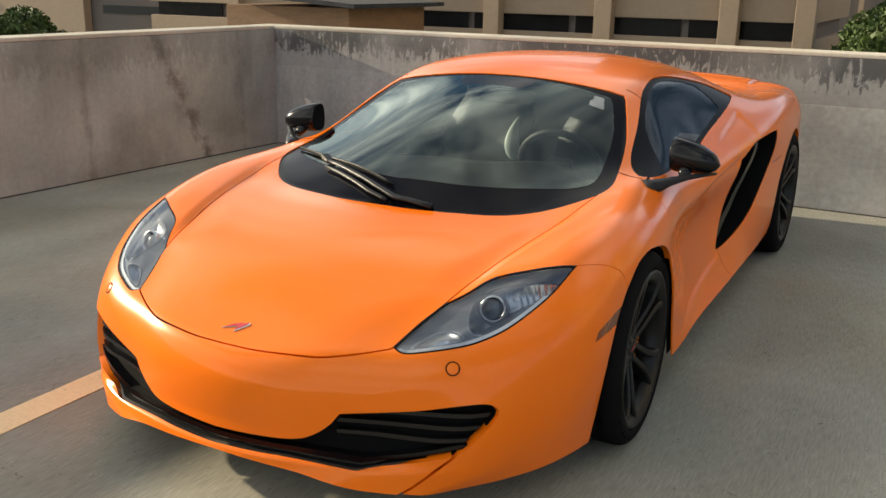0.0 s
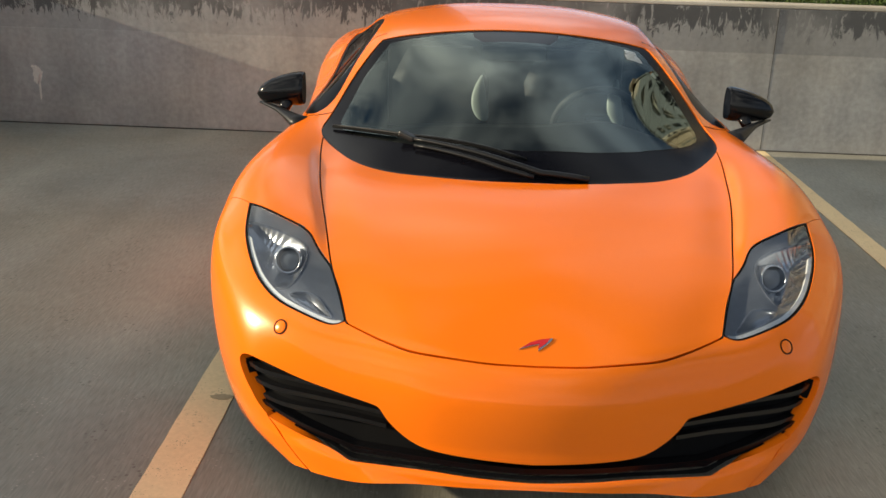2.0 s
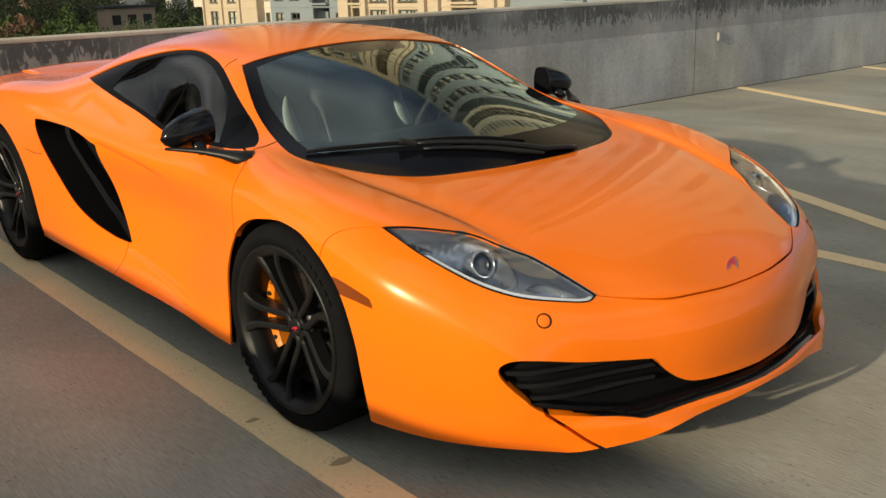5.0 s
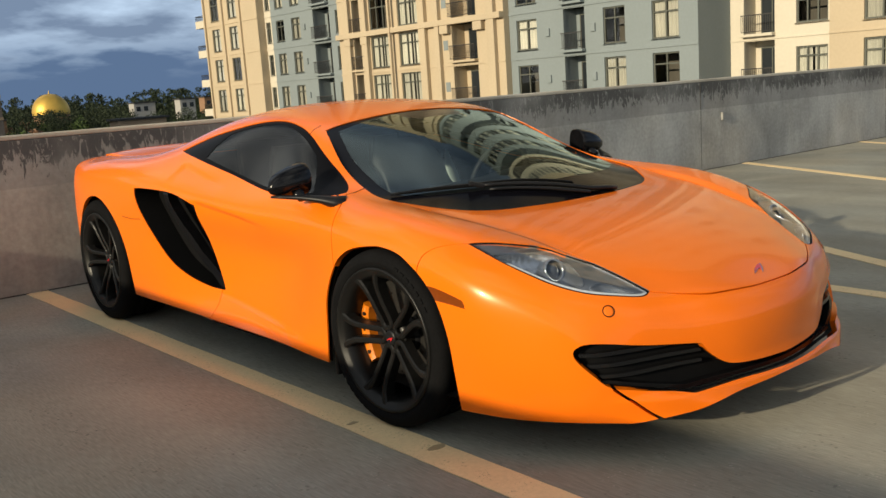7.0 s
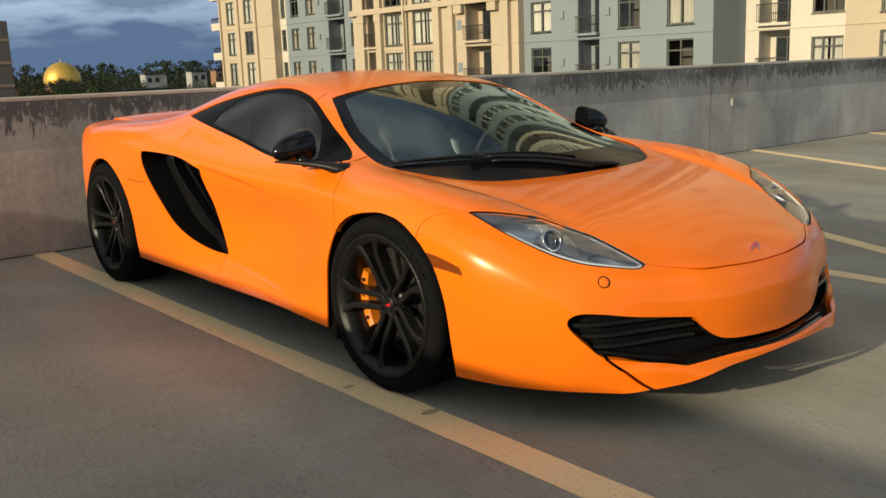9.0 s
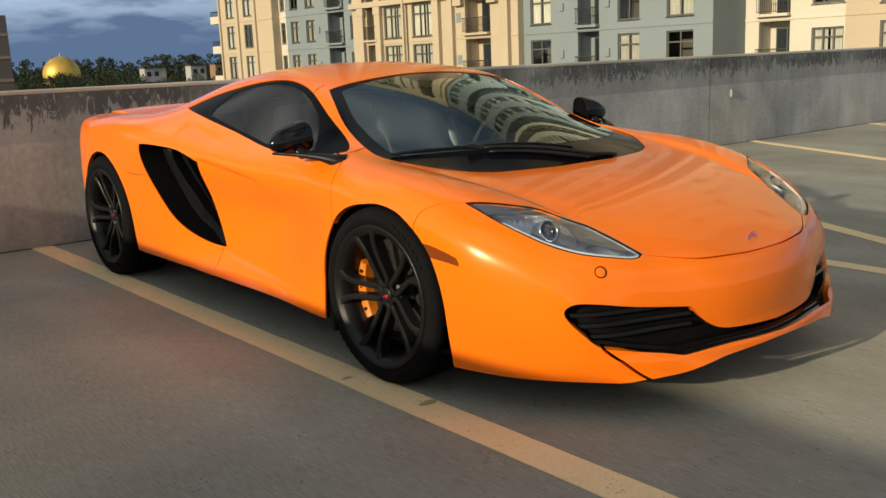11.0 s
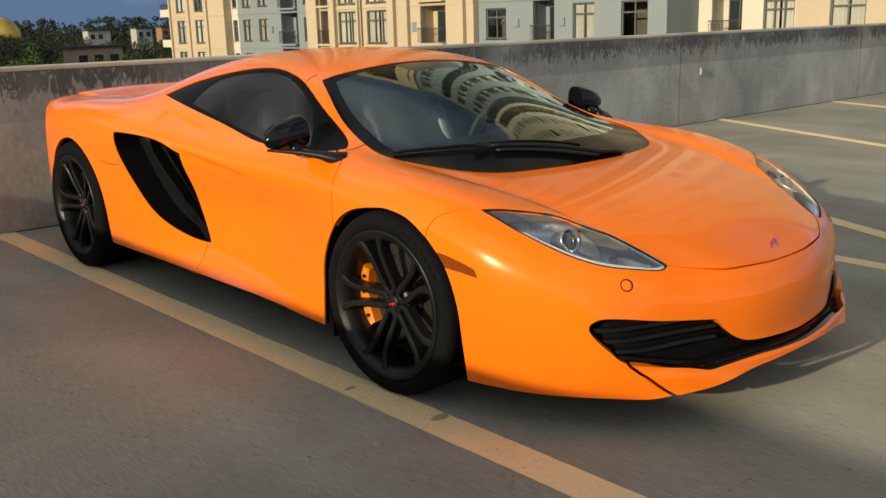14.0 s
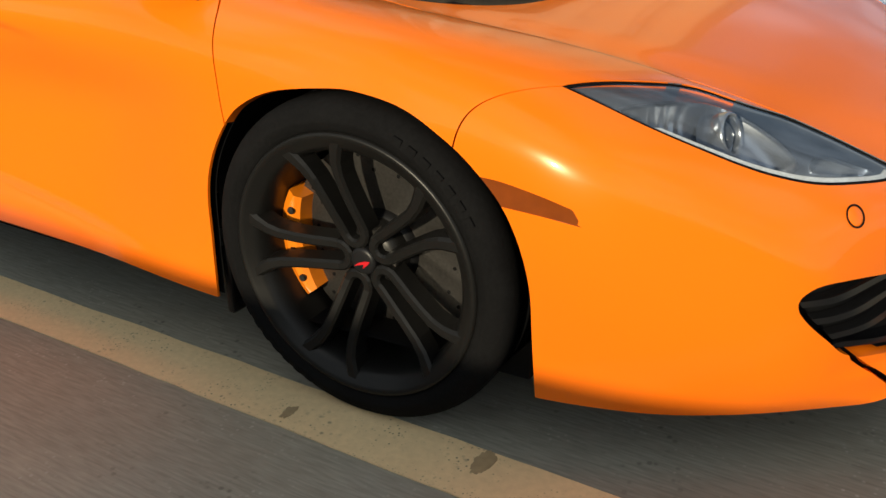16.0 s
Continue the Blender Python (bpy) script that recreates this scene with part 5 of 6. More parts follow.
# air intake: a deep black mouth with slats along its curve
mouth = sheet("front_intake", joined(sunk(grille, .046), rim(sunk(grille, .016), .030)), M_DARK, car, "black front air intake")
fine_grille = finer(grille)
mouth_edge = region(fine_grille, GRILLE, (0, 2), lambda x, y, z: y < -.55)
for height, slope in ((.352, .0), (.318, .0), (.284, .0)):
    line = np.abs(fine_grille[0][:, 2] - height - slope) - .0055
    line = np.maximum(line, .36 - np.abs(fine_grille[0][:, 0]))
    line = np.maximum(line, mouth_edge + .008)
    slat = clip(sunk(fine_grille, .020), line)[0]
    for m in halves(slat):
        if len(m[2]):
            sheet("slat", m, M_SLAT, mouth, "", .022)
foot = np.interp(np.abs(fine_grille[0][:, 0]), (0, .14, .25, .438, .60, .672), (.206, .208, .209, .202, .238, .254))
bar_line = np.abs(fine_grille[0][:, 2] - foot - .014) - .0055
sheet("slat", clip(sunk(fine_grille, .014), bar_line)[0], M_BLACK, mouth, "glossy black lower blade", .03)

# side intakes behind the doors, each with one upright vane
for m in halves(vents):
    m = clip(m, region(m, VENT, (1, 2), lambda x, y, z: x > .6) + .003)[0]
    intake = sheet("side_intake", joined(sunk(m, .13), rim(sunk(m, .002), .128)), M_DARK, car, "deep black side air intake")
    vane_line = np.array([(1.80, .80), (1.765, .70), (1.70, .58), (1.60, .46), (1.44, .35), (1.40, .33)])
    yz = m[0][:, 1:3]
    near = np.full(len(yz), 9.0)
    for p, q in zip(vane_line, vane_line[1:]):
        d = q - p
        k = np.clip(((yz - p) @ d) / (d @ d), 0, 1)
        near = np.minimum(near, np.linalg.norm(yz - p - k[:, None] * d, axis=1))
    sheet("vane", clip(sunk(m, .03), near - .020)[0], M_BLACK, intake, "glossy black upright vane", .05)

# headlights: a dark tray, a polished bowl round the projector and a smaller one ahead of it
BOWL = smoothed([(.785, -.395), (.70, -.443), (.645, -.475), (.607, -.512), (.598, -.566), (.612, -.622), (.640, -.652), (.690, -.632), (.727, -.590), (.756, -.530), (.775, -.468), (.792, -.415)])
FORE_BOWL = smoothed([(.625, -.672), (.585, -.668), (.552, -.684), (.520, -.725), (.507, -.748), (.545, -.735), (.592, -.705)])


def dish(m, depth):
    """The mesh pressed in by its own depth at each place, with fresh normals."""
    v, n, t = sunk(m, depth[:, None])
    face = np.cross(v[t[:, 1]] - v[t[:, 0]], v[t[:, 2]] - v[t[:, 0]])
    out = np.zeros_like(v)
    for k in range(3):
        np.add.at(out, t[:, k], face)
    flip = np.sign((out * n).sum(1, keepdims=True))
    return v, out * np.where(flip == 0, 1, flip), t


def plan(m, outline):
    return inside(np.stack([np.abs(m[0][:, 0]), m[0][:, 1]], 1), outline)


for m in halves(lamps):
    s = 1 if m[0][:, 0].mean() > 0 else -1
    fine = finer(m)
    bowl, tray = clip(fine, plan(fine, BOWL))
    fore, tray = clip(tray, plan(tray, FORE_BOWL))
    lamp = sheet("headlight", joined(sunk(tray, .012), rim(m, .012)), M_LAMP, car, "blue-grey headlight with a round projector under clear cover")
    cover = sheet("lens_cover", sunk(m, .003), M_LENS, lamp, "clear lamp cover", .006)
    cover.visible_shadow = False
    edge = region(m, LAMP, (0, 1), lambda x, y, z: z > .42)
    sheet("seal", sunk(clip(m, edge + .005)[1], .002), M_DARK, lamp, "", .004)
    f = -plan(bowl, BOWL)
    far = np.hypot(np.abs(bowl[0][:, 0]) - .650, bowl[0][:, 1] + .53)
    ribs = .0016 * np.sin(far * 330) * np.clip((far - .045) / .02, 0, 1) * (bowl[0][:, 1] > -.55)
    sheet("reflector_bowl", dish(bowl, .013 + .045 * (1 - np.exp(-f / .022)) + ribs), M_BOWL, lamp, "ribbed satin reflector bowl")
    f = -plan(fore, FORE_BOWL)
    sheet("reflector_bowl", dish(fore, .013 + .03 * (1 - np.exp(-f / .012))), M_BOWL, lamp, "small satin reflector bowl")
    for outline in (BOWL, FORE_BOWL):
        lip_ring = clip(sunk(fine, .010), np.abs(plan(fine, outline)) - .0022)[0]
        sheet("bowl_rim", lip_ring, M_BOWL, lamp, "", .006)
    # pale light guide along the lower edge
    fe = region(fine, LAMP, (0, 1), lambda x, y, z: z > .42)
    ax, ay = np.abs(fine[0][:, 0]), fine[0][:, 1]
    guide = np.maximum(np.abs(fe + .0100) - .0045, .030 - ((ax - .66) * .72 - (ay + .53) * .69))
    sheet("light_guide", clip(sunk(fine, .006), guide)[0], M_GUIDE, lamp, "pale light guide", .008)
    way = Vector((s * .12, -.92, .32)).normalized()
    seat = Matrix.Translation((s * .647, -.530, .582)) @ way.to_track_quat("X", "Z").to_matrix().to_4x4()
    bezel = lathe([(.026, -.03), (.0375, -.03), (.0375, .012), (.036, .016), (.0325, .016), (.0315, .010), (.029, -.008)], 40)
    part("projector_bezel", bezel, M_BOWL, lamp, "bright projector ring", True, seat)
    ball = lathe([(.0, .012), (.010, .011), (.019, .007), (.026, .001), (.0305, -.008), (.0305, -.02), (0, -.02)], 40)
    part("projector_lens", ball, M_PROJECTOR, lamp, "smoky round projector lens", True, seat)

for m in halves(markers):
    sheet("side_marker", joined(sunk(m, .001), rim(m, .02)), M_AMBER, car, "amber side marker lamp")


def nearest(x, y=None, z=None):
    """The place and the outward way on the skin nearest to the two coordinates given."""
    v, n, _ = FULL
    d = (v[:, 0] - x) ** 2 * (9 if x is not None else 0)
    for axis, value in ((1, y), (2, z)):
        if value is not None:
            d = d + (v[:, axis] - value) ** 2
    if z is None:
        d = d + np.where(v[:, 2] < .3, 9, 0)
    k = int(np.argmin(d))
    return Vector(v[k]), Vector(n[k]).normalized()


FULL = pane_shape(skin(400, 301))
# short panel seams on the pillars and the rear wings
for s in (-1, 1):
    for line in (((.585, .93, 1.01), (.55, .935, 1.028), (.512, .94, 1.042)), ((.752, .44, .795), (.715, .435, .807), (.672, .43, .818)), ((.937, 2.25, .616), (.935, 2.15, .614), (.93, 2.05, .612))):
        dots = []
        for x, y, z in line:
            k = int(np.argmin(((FULL[0] - (s * x, y, z)) ** 2).sum(1)))
            dots.append(Vector(FULL[0][k]))
        part("panel_seam", tube(dots, .0016, 6), M_DARK, car)
# washer lids in the bumper
for s in (-1, 1):
    p, n = nearest(s * .633, -.741)
    seat = Matrix.Translation(p) @ n.to_track_quat("X", "Z").to_matrix().to_4x4()
    ringm = lathe([(.0165, .0002), (.0165, .0012), (.0195, .0012), (.0195, .0002)], 28)
    lid = part("washer_lid", lathe([(0, .0016), (.014, .0016), (.0165, .0004), (.0165, -.004)], 28), M_PAINT, car, "round orange washer lid", True, seat)
    part("lid_gap", ringm, M_DARK, lid)

# the badge, a plain red swept wing with a pale edge
def wing(scale, lift, thick):
    bm = bmesh.new()
    outline = [(-.5, -.32), (-.2, -.08), (.15, .06), (.5, .12), (.42, -.02), (.28, -.16), (.05, -.36), (.12, -.12), (-.12, -.18)]
    face = bm.faces.new([bm.verts.new((x * scale, y * scale, lift)) for x, y in outline])
    ext = bmesh.ops.extrude_face_region(bm, geom=[face])
    for v in ext["geom"]:
        if isinstance(v, bmesh.types.BMVert):
            v.co.z += thick
    bmesh.ops.recalc_face_normals(bm, faces=bm.faces)
    return bm


p, n = nearest(0.0, -.848)
seat = Matrix.Translation(p) @ n.to_track_quat("Z", "Y").to_matrix().to_4x4() @ pose(0, 0, 0, 0, 0, 0)
badge = part("badge", wing(.082, .0, .003), M_CHROME, car, "small red swept badge with a pale edge", at=seat)
part("enamel", wing(.068, .0032, .001), M_RED, badge)

# ---- wheels ----
def spoke(path, wide, deep):
    """A bevelled bar along a path of (along axle, radius, sideways) points."""
    bm = bmesh.new()
    rings = []
    for k, (a, r, w) in enumerate(path):
        prev, nxt = path[max(k - 1, 0)], path[min(k + 1, len(path) - 1)]
        t = Vector((0, nxt[2] - prev[2], nxt[1] - prev[1])).normalized()
        side = Vector((0, t.z, -t.y))
        hw, c = wide[k] / 2, Vector((a, w, r))
        b = hw * .45
        prof = [(-hw * 1.25, -deep), (hw * 1.25, -deep), (hw, -b), (hw - b, 0), (-hw + b, 0), (-hw, -b)]
        rings.append([bm.verts.new(c + side * u + Vector((d, 0, 0))) for u, d in prof])
    for p, q in zip(rings, rings[1:]):
        for i in range(6):
            bm.faces.new((p[i], p[(i + 1) % 6], q[(i + 1) % 6], q[i]))
    bm.faces.new(rings[0][::-1]), bm.faces.new(rings[-1])
    bmesh.ops.recalc_face_normals(bm, faces=bm.faces)
    return bm


def wheel(name, radius, rim_r, width, label):
    """A wheel on the car's left side: the axle along x, its outer face at x = 0."""
    hub = new(name)
    hub.parent = car
    tagged(hub, label)
    w = width
    tread = [(radius - .003, -.018), (radius - .001, -.026)]
    for k in range(4):
        y0 = -.03 - (w - .06) * k / 4
        y1 = -.03 - (w - .06) * (k + 1) / 4
        tread += [(radius, y0 - .004), (radius, y1 + .006), (radius - .007, y1 + .004), (radius - .007, y1 - .002)]
    tread += [(radius - .004, -w + .02), (radius - .014, -w + .008)]
    side_out = [(rim_r - .004, -.016), (rim_r + .003, -.006), (rim_r + .006, .000), (rim_r + .012, .004), (rim_r + .022, .0075), (rim_r + .026, .0088), (rim_r + .030, .0080), (radius - .030, .006), (radius - .020, .002), (radius - .012, -.004), (radius - .007, -.010)]
    side_in = [(radius - .03, -w), (rim_r + .02, -w), (rim_r, -w + .01)]
    tyre = part("tyre", lathe(side_out + tread + side_in, 72), M_RUBBER, hub, "black low-profile tyre", True)
    # raised marks on the sidewall
    for a0 in (120, 126, 132, 138, 144, 150, 156, 300, 306, 312, 318, 324, 330, 336):
        a = radians(a0)
        bar = block(.002, .0088, -.009, .009, rim_r + .024, rim_r + .041, bevel=.0008)
        bmesh.ops.rotate(bar, verts=bar.verts, cent=(0, 0, 0), matrix=Matrix.Rotation(a, 3, "X"))
        part("raised_mark", bar, M_RUBBER, tyre)
    barrel = [(rim_r + .006, .000), (rim_r + .004, .006), (rim_r - .003, .007), (rim_r - .008, .002), (rim_r - .022, -.004), (rim_r - .032, -.016), (rim_r - .038, -.05), (rim_r - .040, -w * .75), (rim_r - .012, -w + .01), (rim_r, -w + .01)]
    rim_ob = part("rim", lathe(barrel, 72), M_WHEEL, hub, "dark grey five-double-spoke alloy rim", True)
    for k in range(5):
        turn = pose(0, 0, 0, 90 - 72 * k)
        for s in (-1, 1):
            path = [(-.038, .056, s * .0225), (-.033, .078, s * .0235), (-.026, .105, s * .0245), (-.018, .140, s * .0265), (-.011, rim_r * .68, s * .0300), (-.006, rim_r * .78, s * .0375), (-.002, rim_r * .87, s * .0500), (.000, rim_r - .006, s * .0680)]
            part("spoke", spoke(path, [.021, .021, .021, .021, .022, .024, .027, .036], .040), M_WHEEL, rim_ob, at=turn)
        loop = []
        for j in range(9):
            a = math.pi * j / 8
            loop.append((-.038, .057 - .024 * math.sin(a), .0225 * math.cos(a)))
        part("spoke_root", spoke(loop, [.020] * 9, .036), M_WHEEL, rim_ob, at=turn)
        bolt = lathe([(0, -.054), (.007, -.054), (.009, -.058), (.009, -.08)], 12)
        part("wheel_bolt", bolt, M_STEEL, rim_ob, at=turn @ pose(0, 0, 0, 36) @ Matrix.Translation((0, 0, .056)))
    part("hub_face", lathe([(0, -.056), (.050, -.058), (.062, -.068), (.070, -.082), (.070, -.096)], 40), M_WHEEL, rim_ob, smooth=True)
    cap = part("centre_cap", lathe([(0, -.036), (.020, -.036), (.026, -.038), (.0275, -.042), (.0275, -.058)], 36), M_SATIN, rim_ob, "black centre cap with a red mark", True)
    part("cap_mark", wing(.036, 0, .0015), M_RED, rim_ob, at=pose(-.0358, 0, 0) @ pose(0, 0, 0, 90, 0, 90))
    disc_r = rim_r - .05
    disc = part("brake_disc", lathe([(.075, -.112), (disc_r, -.112), (disc_r, -.142), (.075, -.142)], 60), M_STEEL, hub, "drilled steel brake disc")
    for ring, (rad, num, off) in enumerate(((disc_r - .02, 24, 0), (disc_r - .05, 18, 5))):
        for k in range(num):
            dot = lathe([(0, -.1112), (.004, -.1112), (.004, -.1125)], 8)
            part("disc_hole", dot, M_DARK, disc, at=pose(0, 0, 0, off + 360 * k / num) @ Matrix.Translation((0, 0, rad)))
    part("disc_bell", lathe([(.0, -.09), (.07, -.093), (.078, -.112)], 40), M_SATIN, disc, smooth=True)
    return hub


def caliper(hub, disc_r, facing):
    """The brake caliper over the disc; facing is the angle of its middle from straight up, towards the rear."""
    bm = bmesh.new()
    span, rings = radians(64), []
    for k in range(15):
        a = radians(facing) - span / 2 + span * k / 14
        swell = .75 + .25 * math.sin(math.pi * k / 14)
        r0, r1 = disc_r - .040 * swell, disc_r + .012 + .006 * math.sin(math.pi * k / 14)
        prof = [(-.078, r0 + .008), (-.070, r0 + .018), (-.068, r1 - .02), (-.076, r1 - .004), (-.095, r1), (-.15, r1), (-.16, r0)]
        rings.append([bm.verts.new((x, r * math.sin(a), r * math.cos(a))) for x, r in prof])
    for p, q in zip(rings, rings[1:]):
        for i in range(len(p)):
            bm.faces.new((p[i], p[(i + 1) % len(p)], q[(i + 1) % len(q)], q[i]))
    bm.faces.new(rings[0][::-1]), bm.faces.new(rings[-1])
    bmesh.ops.recalc_face_normals(bm, faces=bm.faces)
    cal = part("brake_caliper", bm, M_CALIPER, hub, "orange brake caliper")
    for off in (-22, 22):
        bolt = lathe([(0, -.065), (.007, -.065), (.008, -.068), (.008, -.076)], 14)
        part("caliper_bolt", bolt, M_STEEL, cal, at=pose(0, 0, 0, -(facing + off)) @ Matrix.Translation((0, 0, disc_r - .012)))
    for k in range(4):
        mark = block(-.0685, -.0672, -.003, .003, -.005, .005)
        part("printed_mark", mark, M_DARK, cal, at=pose(0, 0, 0, -(facing - 9 + 6 * k)) @ Matrix.Translation((0, 0, disc_r - .014)))


def set_wheel(hub, x, y, z, steer=0):
    hub.matrix_basis = Matrix.Translation((x, y, z)) @ pose(0, 0, 0, 0, 0, steer + (180 if x < 0 else 0))


# the rear of the car lies towards +y; on the right side the wheel is turned about, so the caliper's angle turns too
for s in (1, -1):
    hub = wheel("front_wheel", .320, .254, .235, "dark alloy front wheel with an orange caliper")
    caliper(hub, .254 - .05, 95 * s)
    set_wheel(hub, s * .918, .042, .320, 2)
    hub = wheel("rear_wheel", .341, .264, .285, "dark alloy rear wheel")
    caliper(hub, .264 - .05, 95 * -s)
    set_wheel(hub, s * .930, 2.67, .341)

# black liners in the wheel arches
def liner(outline, inner):
    bm = bmesh.new()
    loops = [[bm.verts.new((x, y, z)) for y, z in outline] for x in (.885, inner)]
    k = len(outline)
    for i in range(k):
        bm.faces.new((loops[0][i], loops[0][(i + 1) % k], loops[1][(i + 1) % k], loops[1][i]))
    bm.faces.new(loops[1])
    return bm


for s in (1, -1):
    for outline, lo in ((ARCH_FRONT, .14), (ARCH_REAR, .16)):
        c = outline.mean(axis=0)
        ring = c + (outline - c) * .986
        ring = ring[ring[:, 1] > lo]
        bm = liner(ring, .55)
        if s < 0:
            for v in bm.verts:
                v.co.x *= -1
        part("wheel_arch_liner", bm, M_DARK, car, "black plastic arch liner")
    # small flap behind the front wheel
    flap = block(.80, .885, .390, .410, .115, .27, bevel=.006)
    if s < 0:
        for v in flap.verts:
            v.co.x *= -1
        bmesh.ops.reverse_faces(flap, faces=flap.faces)
    part("mud_flap", flap, M_SATIN, car)

# flat black underside
part("underside", block(-.62, .62, -.42, 3.2, .145, .175, bevel=.01), M_DARK, car, "flat black underside")

# ---- mirrors on long arms ----
for s in (1, -1):
    # a pod cut flat at its inner end and rounded off outwards
    bm = bmesh.new()
    rings = []
    for k in range(17):
        u = 1 - math.cos(math.pi / 2 * k / 16)
        u = k / 16 * .5 + u * .5
        r = max(1e-3, 1 - u ** 2.0) ** .5 * (.93, .97, .99, 1)[min(k, 3)]
        c = Vector((s * (.800 + .178 * u), .655 - .022 * u, .850 - .017 * u))
        ring = []
        for j in range(24):
            a = 2 * math.pi * j / 24
            y, z = math.cos(a), math.sin(a)
            y = math.copysign(abs(y) ** .8, y) * (.034 if y > 0 else .066)
            z = math.copysign(abs(z) ** .85, z) * (.072 if z > 0 else .056)
            ring.append(bm.verts.new(c + Vector((0, y * r, z * r))))
        rings.append(ring)
    for p, q in zip(rings, rings[1:]):
        for j in range(24):
            bm.faces.new((p[j], p[(j + 1) % 24], q[(j + 1) % 24], q[j]))
    bm.faces.new(rings[-1])
    tip = bm.faces.new(rings[0])
    bmesh.ops.recalc_face_normals(bm, faces=bm.faces)
    pod = part("door_mirror", bm, M_BLACK, car, "glossy black door mirror on a slim arm", True)
    pod.data.set_sharp_from_angle(angle=radians(50))
    arm = tube([(s * .762, .425, .762), (s * .795, .45, .768), (s * .835, .485, .783), (s * .88, .545, .793), (s * .93, .60, .799), (s * .965, .632, .802)], [.044, .037, .023, .015, .011, .007], 14, .68)
    part("mirror_arm", arm, M_SATIN, pod, "black mirror arm", True)
    stalk = tube([(s * .865, .57, .785), (s * .86, .62, .82)], [.018, .030], 12, .8)
    part("mirror_neck", stalk, M_BLACK, pod, "", True)
    face = bmesh.new()
    bmesh.ops.create_circle(face, cap_ends=True, segments=28, radius=1.0)
    for v in face.verts:
        x, y = v.co.x, v.co.y
        v.co = (s * (.880 + .066 * x), .684 - .006 * x, .846 + .046 * y - .005 * x)
    bmesh.ops.recalc_face_normals(face, faces=face.faces)
    part("mirror_pane", face, M_MIRROR, pod, "mirror pane")

# ---- wipers, parked across the foot of the windscreen ----
def on_screen(x, y, lift):
    """A place over the windscreen, on the plane that touches it nearest by."""
    p, n = nearest(x, y)
    p = Vector((x, y, p.z - (n.x * (x - p.x) + n.y * (y - p.y)) / n.z))
    return p + n * float(lift)


def laid(points, radius, sides=10, flat=.8):
    """A rod that follows the windscreen: points of (x, y, lift), drawn fine enough to keep to its curve."""
    dots, sizes = [], []
    for k, ((xa, ya, la), (xb, yb, lb)) in enumerate(zip(points, points[1:])):
        for s in np.linspace(0, 1, 5)[:4 if k < len(points) - 2 else 5]:
            dots.append(on_screen(xa + (xb - xa) * s, ya + (yb - ya) * s, la + (lb - la) * s))
            sizes.append(float(radius[k] + (radius[k + 1] - radius[k]) * s))
    return tube(dots, sizes, sides, flat)


wiper = part("wiper", laid([(-.352, .098, .014), (-.20, .020, .013), (-.04, -.055, .012), (.05, -.090, .010), (.20, -.094, .006)], [.008, .010, .011, .012, .012]), M_SATIN, car, "black single wiper with its blade", True)
part("wiper_blade", laid([(-.642, .297, .004), (-.50, .205, .005), (-.375, .128, .005), (-.18, .045, .005), (.012, -.034, .004)], [.005, .006, .007, .006, .005], 6), M_DARK, wiper, "rubber wiper blade", True)
part("wiper_spoiler", laid([(-.640, .298, .010), (-.50, .207, .012), (-.375, .130, .013), (-.18, .047, .012), (.010, -.032, .009)], [.003, .005, .006, .005, .003], 6, .6), M_SATIN, wiper, "", True)
part("wiper_joint", block(-.030, .030, -.016, .016, -.010, .009, bevel=.006), M_SATIN, wiper, at=Matrix.Translation(on_screen(-.368, .114, .016)) @ pose(0, 0, 0, 0, 16, -28))
part("wiper_link", laid([(-.345, .066, .010), (-.20, -.008, .010), (-.06, -.078, .009), (.03, -.106, .006)], [.006, .009, .010, .009]), M_SATIN, wiper, "", True)

# paper permit behind the upper corner of the windscreen: rows of small pale bars
sticker = new("windscreen_sticker")
sticker.parent = car
tagged(sticker, "pale printed permit stuck inside the windscreen")
for r in range(6):
    for c in range(5 if r < 3 else 7):
        p = on_screen(.428 + .0085 * c + .003 * r + (0 if r < 3 else -.012), .812 - .0125 * r, .0012)
        n = nearest(.44, .78)[1]
        bar = block(-.0019, .0019, -.0042, .0042, -.0005, .0005)
        part("print_bar", bar, M_BAR, sticker, at=Matrix.Translation(p) @ n.to_track_quat("Z", "Y").to_matrix().to_4x4() @ pose(0, 0, 0, 0, 0, 35))

# ---- what shows through the glass ----
cabin = part("cabin_tub", block(-.62, .62, .15, 1.75, .24, .30, bevel=.01), M_DARK, car, "dark cabin floor")
part("bulkhead", block(-.56, .56, 1.60, 1.66, .28, .98, bevel=.02), M_SEAT, cabin)
dash = bmesh.new()
prof = [(.18, .60), (.20, .715), (.32, .752), (.48, .765), (.60, .755), (.64, .70), (.62, .60)]
rows = []
for x in np.linspace(-.60, .60, 25):
    hood_bump = .035 * math.exp(-((x - .33) / .17) ** 2)
    drop = .05 * abs(x / .6) ** 3
    rows.append([dash.verts.new((x, y, z + hood_bump * (y > .4) - drop)) for y, z in prof])
for a, b in zip(rows, rows[1:]):
    for i in range(len(prof) - 1):
        dash.faces.new((a[i], a[i + 1], b[i + 1], b[i]))
bmesh.ops.recalc_face_normals(dash, faces=dash.faces)
part("dashboard", dash, M_SEAT, car, "dark leather dashboard", True)
ring = bmesh.new()
loops = []
for k in range(40):
    a = 2 * math.pi * k / 40
    c = Vector((.172 * math.cos(a), 0, .168 * math.sin(a)))
    loops.append([ring.verts.new(c + .014 * (math.cos(b) * c.normalized() + math.sin(b) * Vector((0, 1, 0)))) for b in (2 * math.pi * i / 10 for i in range(10))])
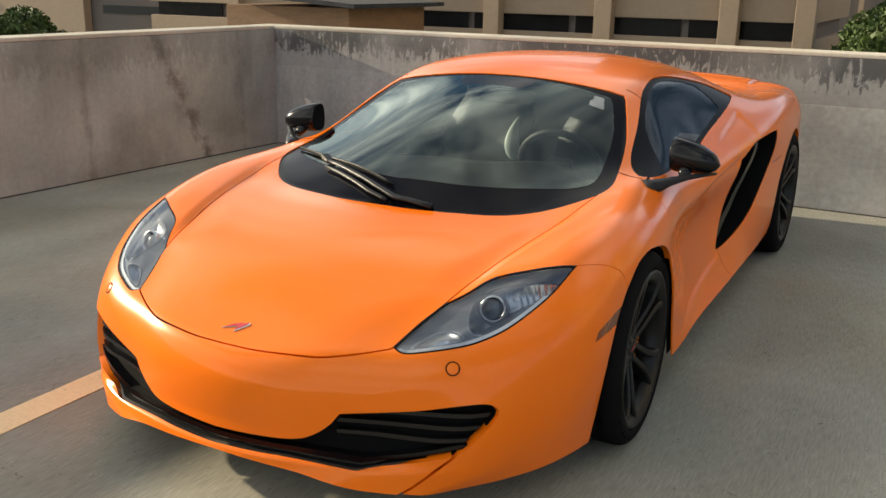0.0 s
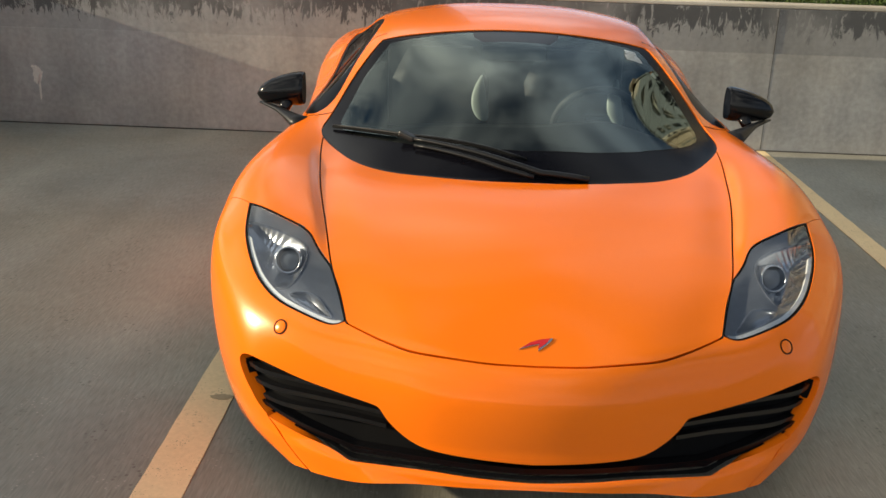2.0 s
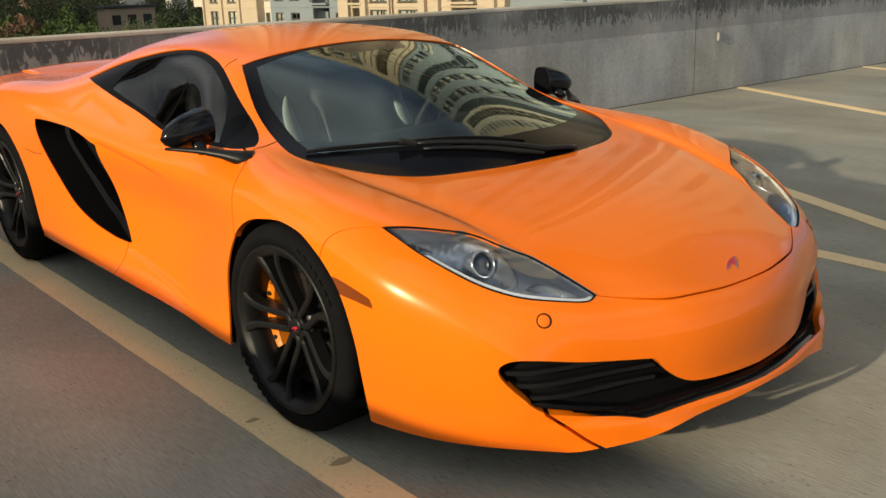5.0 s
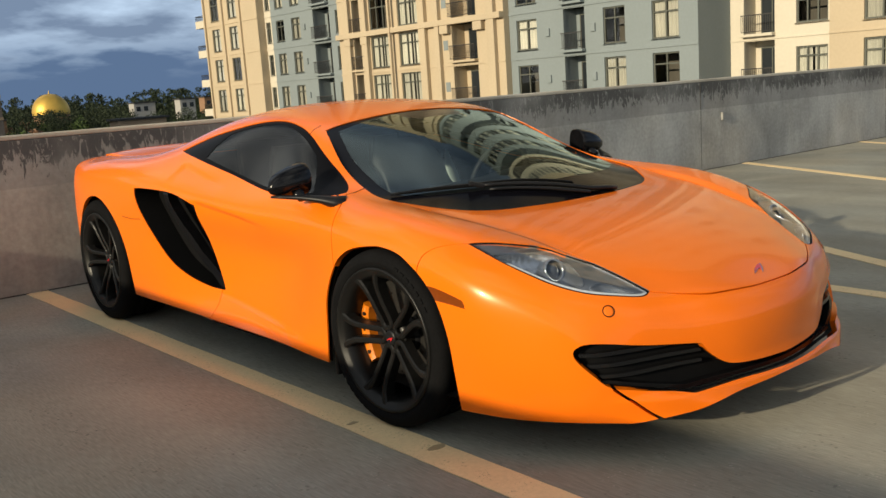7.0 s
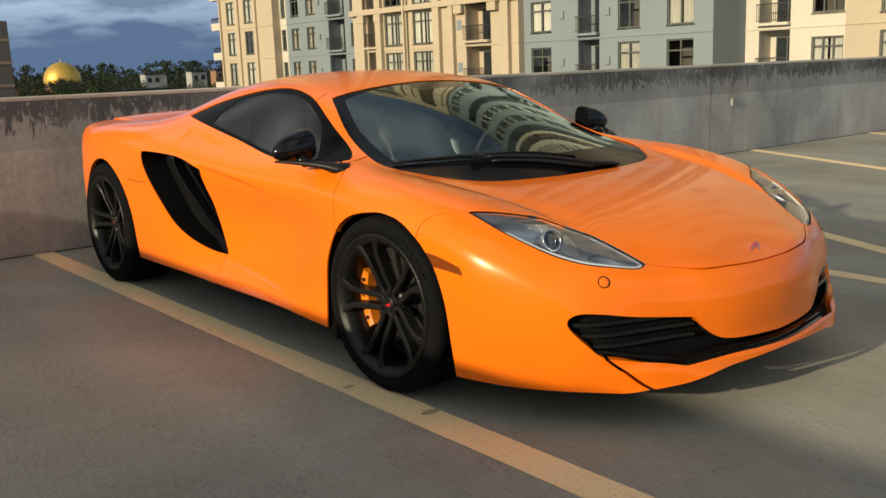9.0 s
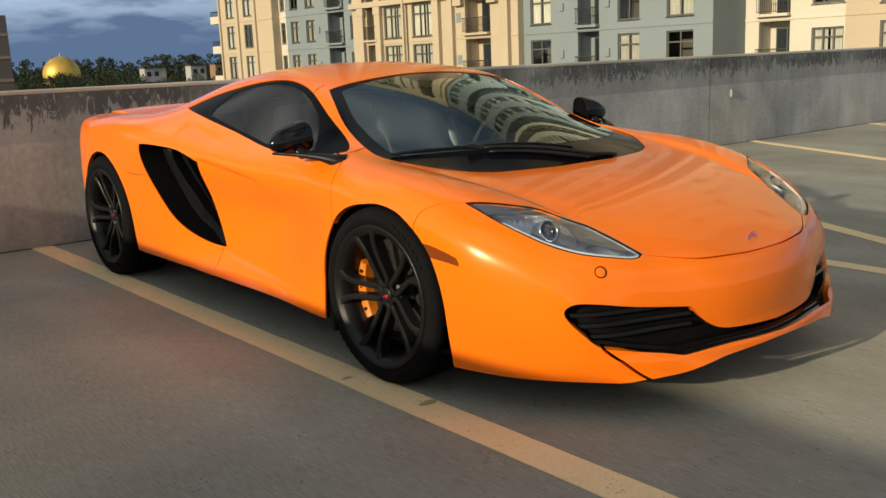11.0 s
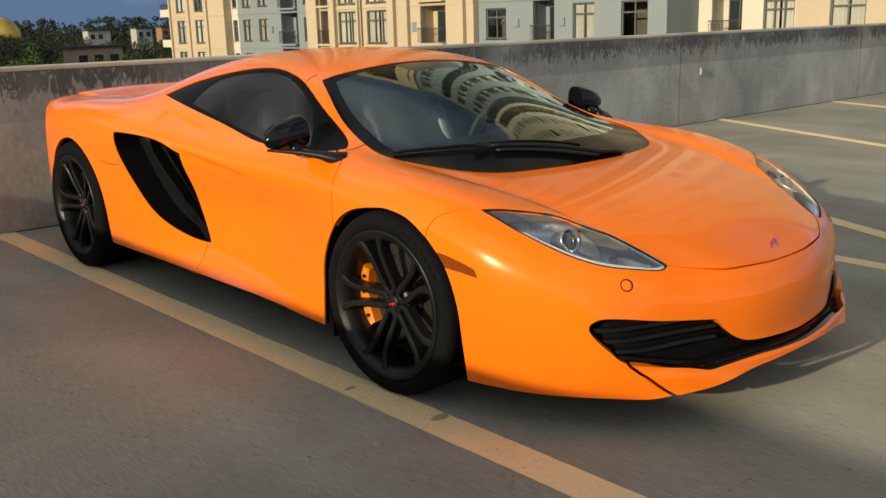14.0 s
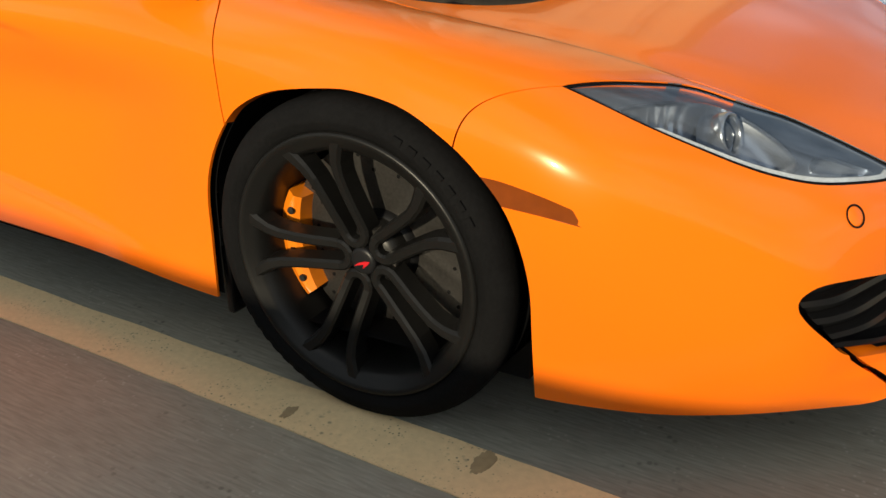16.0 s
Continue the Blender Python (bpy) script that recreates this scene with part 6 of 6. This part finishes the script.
for a, b in zip(loops, loops[1:] + loops[:1]):
    for i in range(10):
        ring.faces.new((a[i], a[(i + 1) % 10], b[(i + 1) % 10], b[i]))
bmesh.ops.recalc_face_normals(ring, faces=ring.faces)
steer = part("steering_wheel", ring, M_SEAT, car, "dark leather steering wheel", True, pose(.33, .72, .735, 22))
part("steering_hub", block(-.05, .05, -.02, .03, -.055, .04, bevel=.015), M_SATIN, steer)
for a in (-25, 205, 270):
    arm = block(.03, .165, -.008, .008, -.016, .016, bevel=.005)
    part("steering_spoke", arm, M_SATIN, steer, at=pose(0, 0, 0, 0, -a, 0))
for s in (1, -1):
    seatm = part("seat", block(s * .30 - .22, s * .30 + .22, .80, 1.28, .30, .42, bevel=.05), M_SEAT, car, "dark leather sports seat with pale side panels")
    backm = bmesh.new()
    rows = []
    for k in range(13):
        h = k / 12
        wide = .235 - .02 * math.sin(h * 3) if h < .68 else .235 - .33 * (h - .68) ** 1.2
        rows.append([backm.verts.new((s * .30 + u * wide, 1.20 + .24 * h - .055 * abs(u) ** 2 * (h < .7) + e * .09, .38 + .56 * h)) for e, u in ((0, -1), (0, -.6), (0, 0), (0, .6), (0, 1), (1, .9), (1, 0), (1, -.9))])
    for a, b in zip(rows, rows[1:]):
        for i in range(8):
            backm.faces.new((a[i], a[(i + 1) % 8], b[(i + 1) % 8], b[i]))
    backm.faces.new(rows[-1]), backm.faces.new(rows[0][::-1])
    bmesh.ops.recalc_face_normals(backm, faces=backm.faces)
    part("seat_back", backm, M_SEAT, seatm, "", True)
    pad = bmesh.new()
    bmesh.ops.create_uvsphere(pad, u_segments=20, v_segments=12, radius=1.0)
    for v in pad.verts:
        x, y, z = v.co
        v.co = (.034 * x * (1 - .45 * z) + .02 * z * z, .016 * y, .105 * z)
    part("side_panel", pad, M_PALE, seatm, "pale leather panel", True, pose(s * .30 + .175, 1.25, .745, -22, 0, 10))
part("rear_view_mirror", block(-.13, .13, -.012, .012, -.03, .03, bevel=.011), M_BLACK, car, at=pose(0, .90, .985, -15))

# ---- tail: spoiler ----
bm = bmesh.new()
rows = []
for x in np.linspace(-.60, .60, 25):
    e = abs(x / .60)
    rows.append([bm.verts.new((x, y - .05 * e ** 3, z - .022 * e ** 3)) for y, z in ((2.94, .865), (3.06, .893), (3.18, .912), (3.30, .920), (3.345, .920), (3.355, .912), (3.30, .885), (3.05, .85))])
for a, b in zip(rows, rows[1:]):
    for i in range(8):
        bm.faces.new((a[i], a[(i + 1) % 8], b[(i + 1) % 8], b[i]))
bm.faces.new(rows[0]), bm.faces.new(rows[-1][::-1])
bmesh.ops.recalc_face_normals(bm, faces=bm.faces)
part("rear_spoiler", bm, M_PAINT, car, "orange rear spoiler", True)
